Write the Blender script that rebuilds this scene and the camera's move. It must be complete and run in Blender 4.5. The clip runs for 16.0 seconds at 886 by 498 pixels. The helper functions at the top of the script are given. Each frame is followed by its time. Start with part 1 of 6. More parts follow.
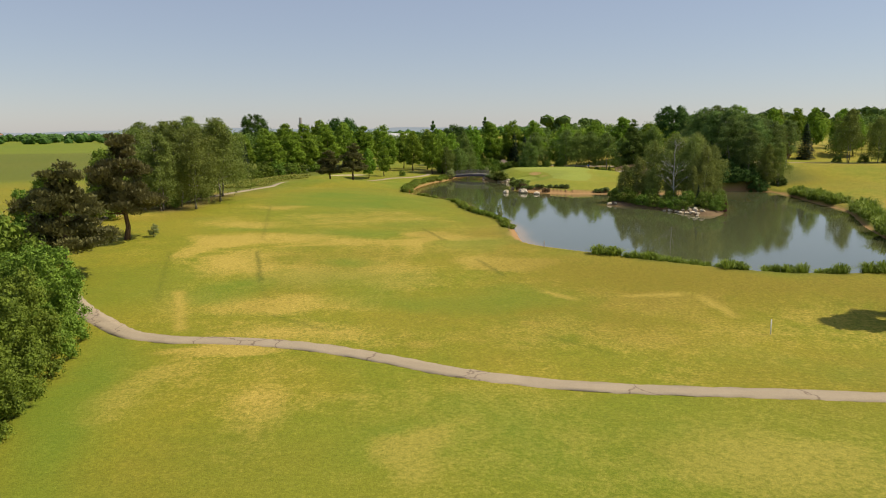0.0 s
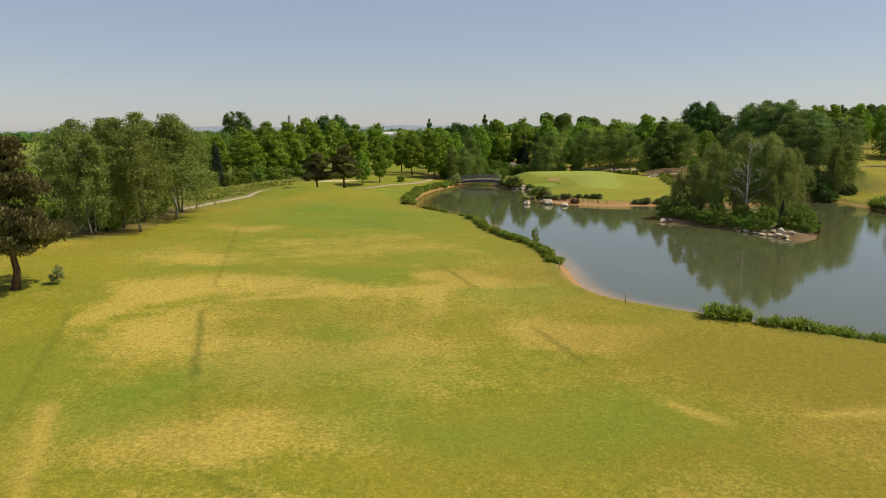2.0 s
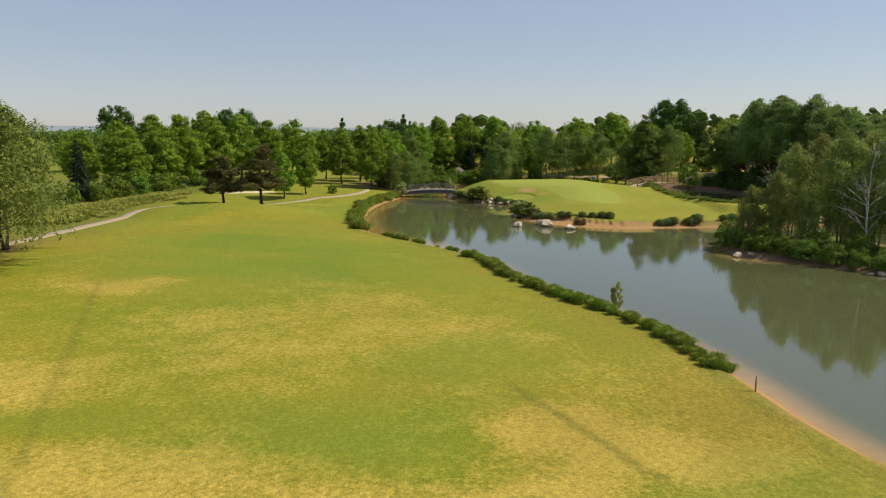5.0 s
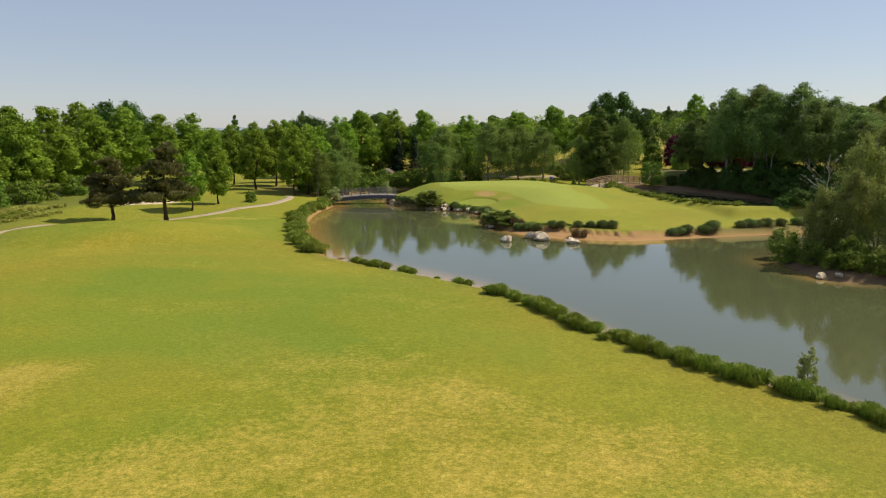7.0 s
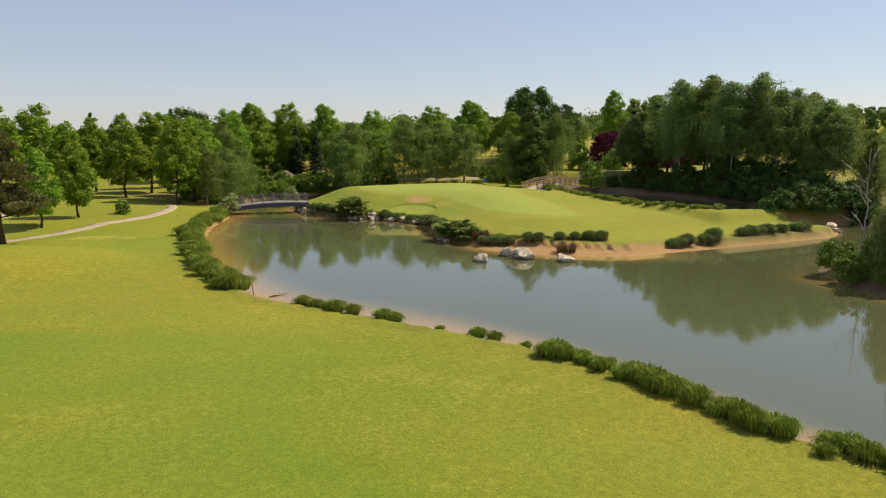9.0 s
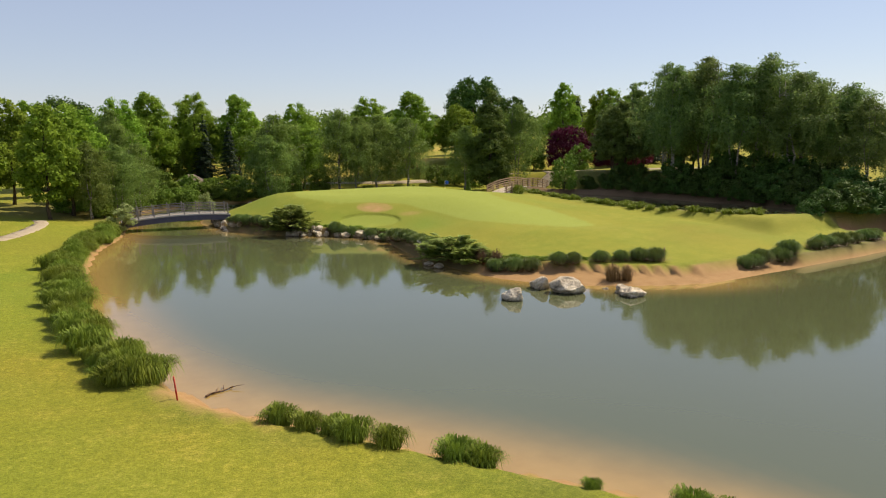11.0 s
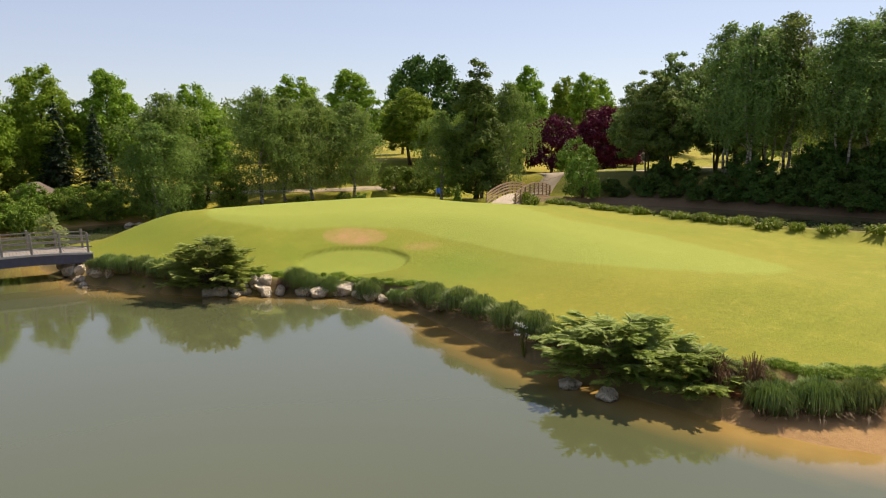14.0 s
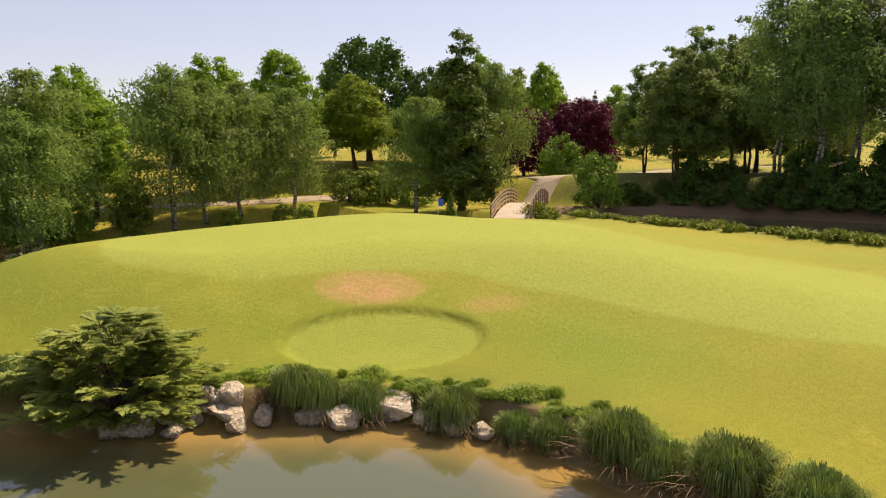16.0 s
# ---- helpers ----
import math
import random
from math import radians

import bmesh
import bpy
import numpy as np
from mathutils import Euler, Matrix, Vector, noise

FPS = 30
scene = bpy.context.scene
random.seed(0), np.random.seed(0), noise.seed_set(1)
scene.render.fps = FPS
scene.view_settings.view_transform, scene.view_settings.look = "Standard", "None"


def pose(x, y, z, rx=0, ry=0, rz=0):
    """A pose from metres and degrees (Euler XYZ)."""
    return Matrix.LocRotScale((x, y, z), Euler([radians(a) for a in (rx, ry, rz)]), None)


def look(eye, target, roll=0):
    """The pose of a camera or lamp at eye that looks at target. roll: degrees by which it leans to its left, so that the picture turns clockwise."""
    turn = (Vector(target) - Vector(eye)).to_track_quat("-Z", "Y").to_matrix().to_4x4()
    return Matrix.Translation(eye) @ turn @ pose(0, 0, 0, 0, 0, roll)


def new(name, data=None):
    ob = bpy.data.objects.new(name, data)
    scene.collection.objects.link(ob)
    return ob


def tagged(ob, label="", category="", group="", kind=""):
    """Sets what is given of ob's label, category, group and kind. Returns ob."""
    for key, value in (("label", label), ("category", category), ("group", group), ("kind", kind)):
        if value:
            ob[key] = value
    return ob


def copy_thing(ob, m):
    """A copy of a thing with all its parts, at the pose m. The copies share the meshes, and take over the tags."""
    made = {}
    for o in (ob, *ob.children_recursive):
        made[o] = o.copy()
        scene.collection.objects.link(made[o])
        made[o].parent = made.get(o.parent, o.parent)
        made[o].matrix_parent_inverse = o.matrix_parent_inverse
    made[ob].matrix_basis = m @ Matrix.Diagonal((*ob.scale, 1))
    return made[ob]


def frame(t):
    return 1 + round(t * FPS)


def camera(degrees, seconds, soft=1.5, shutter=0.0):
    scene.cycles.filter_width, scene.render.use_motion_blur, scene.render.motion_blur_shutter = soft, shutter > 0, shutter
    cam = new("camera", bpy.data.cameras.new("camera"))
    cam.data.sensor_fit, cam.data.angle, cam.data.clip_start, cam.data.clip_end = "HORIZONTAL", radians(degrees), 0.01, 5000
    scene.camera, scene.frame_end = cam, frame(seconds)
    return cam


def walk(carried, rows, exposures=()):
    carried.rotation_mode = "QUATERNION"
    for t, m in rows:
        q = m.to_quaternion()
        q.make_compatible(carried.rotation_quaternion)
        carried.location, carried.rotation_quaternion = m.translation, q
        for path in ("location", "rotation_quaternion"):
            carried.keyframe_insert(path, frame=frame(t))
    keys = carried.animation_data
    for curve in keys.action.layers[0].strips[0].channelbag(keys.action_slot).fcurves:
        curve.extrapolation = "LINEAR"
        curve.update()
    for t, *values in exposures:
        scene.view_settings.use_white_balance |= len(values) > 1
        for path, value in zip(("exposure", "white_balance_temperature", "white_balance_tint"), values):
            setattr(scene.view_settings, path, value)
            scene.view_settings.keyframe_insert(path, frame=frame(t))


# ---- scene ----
cam = camera(63.5, 16.0, 1.1)
PATH = [
    (0, (1.209, 0.116, 12.373), (1.189, 2.089, 12.049), -0.2),
    (0.5, (0.629, 6.317, 12.513), (0.609, 8.29, 12.187), -0.1),
    (1, (-0.14, 12.471, 12.584), (-0.155, 14.444, 12.256), -0.1),
    (1.5, (-0.973, 18.282, 12.548), (-0.982, 20.255, 12.221), -0.2),
    (2, (-1.999, 24.221, 12.573), (-1.995, 26.194, 12.244), -0.2),
    (2.5, (-3.078, 30.07, 12.439), (-3.04, 32.043, 12.111), -0.1),
    (3, (-4.239, 35.805, 12.354), (-4.158, 37.776, 12.027), -0.2),
    (3.5, (-5.473, 41.455, 12.27), (-5.353, 43.425, 11.944), -0.2),
    (4, (-6.783, 46.981, 12.126), (-6.613, 48.948, 11.802), -0.1),
    (4.2, (-7.325, 49.171, 12.042), (-7.133, 51.135, 11.719), -0.1),
    (6.3, (-13.335, 72.067, 11.151), (-12.871, 73.986, 10.83), 0.4),
    (6.5, (-13.811, 74.147, 11.113), (-13.313, 76.057, 10.791), 0.1),
    (7, (-14.852, 79.004, 10.843), (-14.267, 80.889, 10.523), 0.1),
    (7.5, (-15.561, 83.709, 10.498), (-14.888, 85.566, 10.181), 0.1),
    (8, (-15.947, 88.332, 10.174), (-15.188, 90.156, 9.86), 0.1),
    (8.5, (-15.938, 93.047, 9.907), (-15.101, 94.837, 9.596), 0.2),
    (9, (-15.575, 97.791, 9.618), (-14.667, 99.546, 9.309), 0.2),
    (9.2, (-15.333, 99.704, 9.532), (-14.4, 101.446, 9.224), -0.0),
    (11.3, (-11.268, 119.907, 8.191), (-10.106, 121.508, 7.895), 0.0),
    (11.5, (-10.708, 121.782, 8.081), (-9.53, 123.371, 7.786), 0.0),
    (12, (-9.29, 126.472, 7.879), (-8.069, 128.029, 7.585), -0.0),
    (12.5, (-7.679, 131.219, 7.699), (-6.423, 132.748, 7.405), -0.0),
    (13, (-5.878, 135.968, 7.453), (-4.586, 137.466, 7.161), -0.0),
    (13.5, (-3.93, 140.568, 7.254), (-2.599, 142.033, 6.965), -0.2),
    (14, (-1.958, 145.015, 7.114), (-0.588, 146.444, 6.827), -0.2),
    (14.5, (0.142, 149.408, 6.914), (1.551, 150.799, 6.629), -0.4),
    (15, (2.079, 153.495, 6.754), (3.527, 154.845, 6.472), -0.5),
    (15.5, (3.817, 157.4, 6.644), (5.315, 158.695, 6.365), -0.5),
    (16, (5.482, 161.131, 6.516), (7.037, 162.358, 6.241), -0.6),
]
walk(cam, [(t, look(eye, target, roll)) for t, eye, target, roll in PATH],
     [(0, -0.04, 6850, 10), (1.5, -0.09, 6850, 11), (2.2, -0.11, 6850, 10), (3.5, -0.07, 6800, 10), (7, 0.05, 6800, 10), (9, 0.14, 6900, 11), (12, 0.28, 6850, 13), (14.4, 0.43, 7150, 16), (15.3, 0.49, 7400, 19), (16, 0.51, 7750, 21)])

# ---- sky and sun ----
SUN_AZIMUTH, SUN_HEIGHT = radians(88), radians(50)   # clockwise from +y; above the horizon
SUN_WAY = Vector((math.sin(SUN_AZIMUTH) * math.cos(SUN_HEIGHT), math.cos(SUN_AZIMUTH) * math.cos(SUN_HEIGHT), math.sin(SUN_HEIGHT)))
world = bpy.data.worlds.new("sky")
scene.world = world
world.use_nodes = True
sky = world.node_tree.nodes.new("ShaderNodeTexSky")
sky.sky_type = "NISHITA"
sky.sun_disc = False
sky.sun_elevation, sky.sun_rotation = SUN_HEIGHT, SUN_AZIMUTH
sky.altitude, sky.air_density, sky.dust_density, sky.ozone_density = 100, 1.0, 0.30, 2.2
haze = world.node_tree.nodes.new("ShaderNodeMix")
haze.data_type, haze.blend_type = "RGBA", "MIX"
haze.inputs[0].default_value = 0.50
world.node_tree.links.new(sky.outputs[0], haze.inputs[6])
haze.inputs[7].default_value = (3.70, 4.05, 5.45, 1)   # even summer haze over the whole sky
world.node_tree.links.new(haze.outputs[2], world.node_tree.nodes["Background"].inputs[0])
world.node_tree.nodes["Background"].inputs[1].default_value = 0.11
sun_data = bpy.data.lights.new("sun", "SUN")
sun_data.energy, sun_data.angle, sun_data.color = 5.0, radians(0.6), (1.0, 0.90, 0.73)
sun = new("sun", sun_data)
sun.matrix_world = look(SUN_WAY * 300, (0, 0, 0))

# ---- materials ----
def material(name, rough=0.8, metal=0.0, spec=0.3):
    m = bpy.data.materials.new(name)
    m.use_nodes = True
    b = m.node_tree.nodes["Principled BSDF"]
    b.inputs["Roughness"].default_value, b.inputs["Metallic"].default_value = rough, metal
    b.inputs["Specular IOR Level"].default_value = spec
    return m, m.node_tree, b


def node(nt, kind, **values):
    n = nt.nodes.new(kind)
    for key, value in values.items():
        n.inputs[key.replace("_", " ")].default_value = value
    return n


def noise_tex(nt, scale, detail=4.0, rough=0.55, coords=None, distort=0.0):
    n = node(nt, "ShaderNodeTexNoise", Scale=scale, Detail=detail, Roughness=rough, Distortion=distort)
    if coords is not None:
        nt.links.new(coords, n.inputs["Vector"])
    return n


def ramp(nt, fac, *stops):
    r = nt.nodes.new("ShaderNodeValToRGB")
    while len(r.color_ramp.elements) < len(stops):
        r.color_ramp.elements.new(0.5)
    for e, (p, c) in zip(r.color_ramp.elements, stops):
        e.position, e.color = p, (*c, 1) if len(c) == 3 else c
    nt.links.new(fac, r.inputs[0])
    return r.outputs[0]


def mix(nt, fac, a, b, how="MIX"):
    m = nt.nodes.new("ShaderNodeMix")
    m.data_type, m.blend_type = "RGBA", how
    for slot, value in ((0, fac), (6, a), (7, b)):
        if hasattr(value, "links"):
            nt.links.new(value, m.inputs[slot])
        elif slot == 0:
            m.inputs[slot].default_value = value
        else:
            m.inputs[slot].default_value = (*value, 1)
    return m.outputs[2]


def maths(nt, how, a, b=0.0, clamp=False):
    m = nt.nodes.new("ShaderNodeMath")
    m.operation, m.use_clamp = how, clamp
    for slot, value in ((0, a), (1, b)):
        if hasattr(value, "links"):
            nt.links.new(value, m.inputs[slot])
        else:
            m.inputs[slot].default_value = value
    return m.outputs[0]


def attribute(nt, name):
    a = nt.nodes.new("ShaderNodeAttribute")
    a.attribute_name = name
    return a.outputs["Fac"]


def position(nt):
    return nt.nodes.new("ShaderNodeNewGeometry").outputs["Position"]


def own_coords(nt):
    return nt.nodes.new("ShaderNodeTexCoord").outputs["Object"]


def bump(nt, bsdf, height, strength, distance):
    b = node(nt, "ShaderNodeBump", Strength=strength, Distance=distance)
    nt.links.new(height, b.inputs["Height"])
    nt.links.new(b.outputs[0], bsdf.inputs["Normal"])


def ground_line(nt, p, wobble, x0, y0, x1, y1, width):
    """1 along a straight line on the ground, with ragged edges and soft ends."""
    long = math.hypot(x1 - x0, y1 - y0)
    ex, ey = (x1 - x0) / long, (y1 - y0) / long

    def along(ax, ay):
        dot = nt.nodes.new("ShaderNodeVectorMath")
        dot.operation = "DOT_PRODUCT"
        nt.links.new(p, dot.inputs[0])
        dot.inputs[1].default_value = (ax, ay, 0)
        return maths(nt, "SUBTRACT", dot.outputs["Value"], ax * x0 + ay * y0)

    off = maths(nt, "ABSOLUTE", maths(nt, "ADD", along(-ey, ex), wobble))
    middle = maths(nt, "ABSOLUTE", maths(nt, "SUBTRACT", along(ex, ey), long / 2))
    side = maths(nt, "SUBTRACT", 1.0, maths(nt, "DIVIDE", off, width), True)
    ends = maths(nt, "MULTIPLY", maths(nt, "SUBTRACT", long / 2, middle), 0.8, True)
    return maths(nt, "MULTIPLY", side, ends)


def make_ground():
    """Turf with dry straw patches, lush watered turf, closely mown green, bare sand and rough grass."""
    m, nt, b = material("turf", 0.9, spec=0.15)
    p = position(nt)
    fine = noise_tex(nt, 4.5, 7, 0.74, p).outputs[0]
    mid = noise_tex(nt, 0.8, 7, 0.68, p).outputs[0]
    wide = noise_tex(nt, 0.07, 4, 0.6, p).outputs[0]
    blade = noise_tex(nt, 16.0, 5, 0.8, p).outputs[0]
    turf = ramp(nt, mid, (0.30, (0.158, 0.188, 0.012)), (0.52, (0.200, 0.212, 0.017)), (0.72, (0.255, 0.244, 0.027)))
    turf = mix(nt, ramp(nt, wide, (0.36, (0, 0, 0)), (0.62, (0.7, 0.7, 0.7))), turf, (0.272, 0.230, 0.024))
    # straw shows through in small torn flecks where the turf is dry
    dry = attribute(nt, "dry")
    torn = maths(nt, "ADD", maths(nt, "MULTIPLY", mid, 0.55), maths(nt, "MULTIPLY", fine, 0.75))
    straw_amount = ramp(nt, maths(nt, "ADD", maths(nt, "MULTIPLY", dry, 0.45), maths(nt, "MULTIPLY", torn, 1.0)), (0.70, (0, 0, 0)), (1.26, (1, 1, 1)))
    straw = mix(nt, fine, (0.335, 0.260, 0.040), (0.46, 0.352, 0.078))
    turf = mix(nt, straw_amount, turf, straw)
    turf = mix(nt, maths(nt, "MULTIPLY", attribute(nt, "brown"), maths(nt, "ADD", maths(nt, "MULTIPLY", mid, 0.9), 0.35), True), turf, (0.215, 0.172, 0.020))
    lush = attribute(nt, "lush")
    turf = mix(nt, maths(nt, "MULTIPLY", lush, maths(nt, "ADD", maths(nt, "MULTIPLY", mid, 0.5), 0.5), True), turf, (0.126, 0.198, 0.018))
    mown = mix(nt, mid, (0.240, 0.286, 0.048), (0.276, 0.318, 0.060))
    turf = mix(nt, attribute(nt, "mown"), turf, mown)
    rough_grass = mix(nt, fine, (0.060, 0.095, 0.012), (0.16, 0.17, 0.035))
    turf = mix(nt, attribute(nt, "rough"), turf, rough_grass)
    turf = mix(nt, attribute(nt, "burnt"), turf, mix(nt, fine, (0.38, 0.19, 0.085), (0.50, 0.32, 0.15)))
    wobble = maths(nt, "MULTIPLY", maths(nt, "SUBTRACT", mid, 0.5), 1.1)
    for line in ((-21.3, 58, -17.2, 47.2), (-18, 75.3, -2, 79.0), (20.6, 55.6, 21.8, 49.6), (8.4, 58, 11.5, 54.5), (14.5, 55.6, 20.4, 55.6)):
        turf = mix(nt, maths(nt, "MULTIPLY", ground_line(nt, p, wobble, *line, 0.7), 0.85), turf, straw)
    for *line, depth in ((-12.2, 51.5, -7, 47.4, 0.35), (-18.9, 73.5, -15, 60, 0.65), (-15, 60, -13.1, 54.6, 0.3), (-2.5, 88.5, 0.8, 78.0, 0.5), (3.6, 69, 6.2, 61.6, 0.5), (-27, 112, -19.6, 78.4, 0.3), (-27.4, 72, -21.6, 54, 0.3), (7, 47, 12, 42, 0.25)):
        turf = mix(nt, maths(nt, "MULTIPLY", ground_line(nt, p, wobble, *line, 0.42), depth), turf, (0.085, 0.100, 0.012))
    # dark arc painted for the shadow of the hollow's lip
    turf = mix(nt, attribute(nt, "trench"), turf, (0.090, 0.105, 0.012))
    even = maths(nt, "SUBTRACT", maths(nt, "SUBTRACT", maths(nt, "SUBTRACT", 0.85, attribute(nt, "mown")), attribute(nt, "kept")), maths(nt, "MULTIPLY", lush, 0.35), True)
    turf = mix(nt, even, turf, ramp(nt, fine, (0.32, (0.66, 0.70, 0.66)), (0.68, (1.32, 1.28, 1.32))), "MULTIPLY")
    speck = ramp(nt, blade, (0.32, (0.50, 0.52, 0.50)), (0.68, (1.48, 1.46, 1.48)))
    turf = mix(nt, maths(nt, "MAXIMUM", even, 0.15), turf, speck, "MULTIPLY")
    sand = mix(nt, noise_tex(nt, 1.6, 6, 0.6, p).outputs[0], (0.27, 0.152, 0.062), (0.42, 0.262, 0.118))
    turf = mix(nt, attribute(nt, "sand"), turf, sand)
    turf = mix(nt, attribute(nt, "bunker"), turf, (0.55, 0.46, 0.30))
    soil = mix(nt, fine, (0.105, 0.070, 0.040), (0.235, 0.155, 0.088))
    turf = mix(nt, attribute(nt, "soil"), turf, soil)
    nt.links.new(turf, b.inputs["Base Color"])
    bump(nt, b, maths(nt, "ADD", maths(nt, "MULTIPLY", blade, 0.5), fine), 0.5, 0.08)
    return m


def make_water():
    m, nt, b = material("pond_water", 0.04, spec=0.5)
    b.inputs["IOR"].default_value = 1.6
    p = position(nt)
    murk = mix(nt, noise_tex(nt, 0.08, 3, 0.5, p).outputs[0], (0.074, 0.087, 0.039), (0.099, 0.109, 0.052))
    bed = mix(nt, noise_tex(nt, 0.9, 5, 0.6, p).outputs[0], (0.28, 0.175, 0.052), (0.41, 0.270, 0.090))
    nt.links.new(mix(nt, attribute(nt, "shallow"), murk, bed), b.inputs["Base Color"])
    stretch = nt.nodes.new("ShaderNodeMapping")
    stretch.inputs["Scale"].default_value = (1.0, 1.6, 1.0)
    stretch.inputs["Rotation"].default_value = (0, 0, 0.5)
    nt.links.new(p, stretch.inputs["Vector"])
    waves = maths(nt, "ADD", noise_tex(nt, 2.2, 3, 0.55, stretch.outputs[0]).outputs[0], maths(nt, "MULTIPLY", noise_tex(nt, 0.35, 2, 0.5, stretch.outputs[0]).outputs[0], 1.5))
    bump(nt, b, waves, 0.016, 0.10)
    return m


def make_leaf(name, dark, light, gloss=0.08, through_light=0.20):
    """Leaves: every clump a shade of its own between dark and light, every tree a little apart."""
    m, nt, b = material(name, 0.55, spec=gloss)
    geo = nt.nodes.new("ShaderNodeNewGeometry")
    info = nt.nodes.new("ShaderNodeObjectInfo")
    tone = maths(nt, "ADD", maths(nt, "MULTIPLY", geo.outputs["Random Per Island"], 0.45), maths(nt, "MULTIPLY", maths(nt, "SUBTRACT", noise_tex(nt, 0.6, 3, 0.6, own_coords(nt)).outputs[0], 0.28), 1.3), True)
    colour = mix(nt, tone, dark, light)
    hue = node(nt, "ShaderNodeHueSaturation")
    nt.links.new(maths(nt, "ADD", maths(nt, "MULTIPLY", info.outputs["Random"], 0.03), 0.485), hue.inputs["Hue"])
    nt.links.new(maths(nt, "ADD", maths(nt, "MULTIPLY", info.outputs["Random"], 0.3), 0.85), hue.inputs["Value"])
    nt.links.new(colour, hue.inputs["Color"])
    nt.links.new(hue.outputs[0], b.inputs["Base Color"])
    glow = nt.nodes.new("ShaderNodeBsdfTranslucent")
    nt.links.new(hue.outputs[0], glow.inputs["Color"])
    both = nt.nodes.new("ShaderNodeMixShader")
    both.inputs[0].default_value = through_light
    nt.links.new(b.outputs[0], both.inputs[1])
    nt.links.new(glow.outputs[0], both.inputs[2])
    nt.links.new(both.outputs[0], nt.nodes["Material Output"].inputs["Surface"])
    return m


def make_plain(name, dark, light, scale, rough=0.85, relief=0.4, depth=0.02, stretch=(1, 1, 1), spec=0.3):
    """A surface that wanders between two shades at a coarse and a fine scale."""
    m, nt, b = material(name, rough, spec=spec)
    place = nt.nodes.new("ShaderNodeMapping")
    place.inputs["Scale"].default_value = stretch
    nt.links.new(own_coords(nt), place.inputs["Vector"])
    coarse = noise_tex(nt, scale, 5, 0.6, place.outputs[0]).outputs[0]
    fine = noise_tex(nt, scale * 7, 4, 0.65, place.outputs[0]).outputs[0]
    tone = ramp(nt, maths(nt, "ADD", maths(nt, "MULTIPLY", coarse, 0.6), maths(nt, "MULTIPLY", fine, 0.4)), (0.32, (0, 0, 0)), (0.68, (1, 1, 1)))
    nt.links.new(mix(nt, tone, dark, light), b.inputs["Base Color"])
    bump(nt, b, maths(nt, "ADD", coarse, fine), relief, depth)
    return m


def make_path():
    m, nt, b = material("worn_asphalt", 0.9, spec=0.2)
    p = position(nt)
    grit = noise_tex(nt, 22.0, 4, 0.8, p).outputs[0]
    patch = noise_tex(nt, 0.6, 5, 0.65, p).outputs[0]
    base = mix(nt, patch, (0.30, 0.245, 0.165), (0.43, 0.355, 0.250))
    base = mix(nt, 0.5, base, ramp(nt, grit, (0.3, (0.6, 0.6, 0.6)), (0.7, (1.3, 1.3, 1.3))), "MULTIPLY")
    warp = noise_tex(nt, 0.8, 3, 0.6, p)
    bent = nt.nodes.new("ShaderNodeVectorMath")
    bent.operation = "MULTIPLY_ADD"
    nt.links.new(warp.outputs["Color"], bent.inputs[0])
    bent.inputs[1].default_value = (1.2, 1.2, 1.2)
    nt.links.new(p, bent.inputs[2])
    cell = node(nt, "ShaderNodeTexVoronoi", Scale=0.17)
    cell.feature = "DISTANCE_TO_EDGE"
    nt.links.new(bent.outputs[0], cell.inputs["Vector"])
    crack = ramp(nt, cell.outputs["Distance"], (0.002, (1, 1, 1)), (0.010, (0, 0, 0)))
    nt.links.new(mix(nt, crack, base, (0.190, 0.140, 0.100)), b.inputs["Base Color"])
    bump(nt, b, grit, 0.4, 0.02)
    return m


def make_bark(name, dark, light, birch=False):
    m, nt, b = material(name, 0.9, spec=0.15)
    place = nt.nodes.new("ShaderNodeMapping")
    place.inputs["Scale"].default_value = (1, 1, 3.0) if birch else (4, 4, 0.7)
    nt.links.new(own_coords(nt), place.inputs["Vector"])
    n = noise_tex(nt, 2.2, 5, 0.7, place.outputs[0]).outputs[0]
    nt.links.new(ramp(nt, n, (0.40, dark), (0.56, light)), b.inputs["Base Color"])
    bump(nt, b, n, 0.6, 0.04)
    return m


def make_rock():
    m, nt, b = material("pale_rock", 0.9, spec=0.2)
    c = own_coords(nt)
    n = noise_tex(nt, 1.7, 6, 0.65, c, 0.6).outputs[0]
    f = noise_tex(nt, 9.0, 5, 0.7, c).outputs[0]
    stone = ramp(nt, n, (0.33, (0.12, 0.10, 0.072)), (0.43, (0.62, 0.51, 0.36)), (0.62, (0.88, 0.78, 0.61)))
    stone = mix(nt, 0.6, stone, ramp(nt, f, (0.3, (0.66, 0.66, 0.66)), (0.65, (1.15, 1.15, 1.15))), "MULTIPLY")
    # a dark weedy waterline on whatever stands in the pond, plus painted shade of its lower sides
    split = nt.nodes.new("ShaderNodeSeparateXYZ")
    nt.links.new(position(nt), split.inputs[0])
    wet_shade = ramp(nt, maths(nt, "ADD", split.outputs[2], maths(nt, "MULTIPLY", f, 0.5)), (0.24, (1, 1, 1)), (0.38, (0, 0, 0)))
    stone = mix(nt, wet_shade, stone, (0.085, 0.068, 0.046))
    nt.links.new(stone, b.inputs["Base Color"])
    bump(nt, b, maths(nt, "ADD", n, maths(nt, "MULTIPLY", f, 0.6)), 1.0, 0.22)
    return m


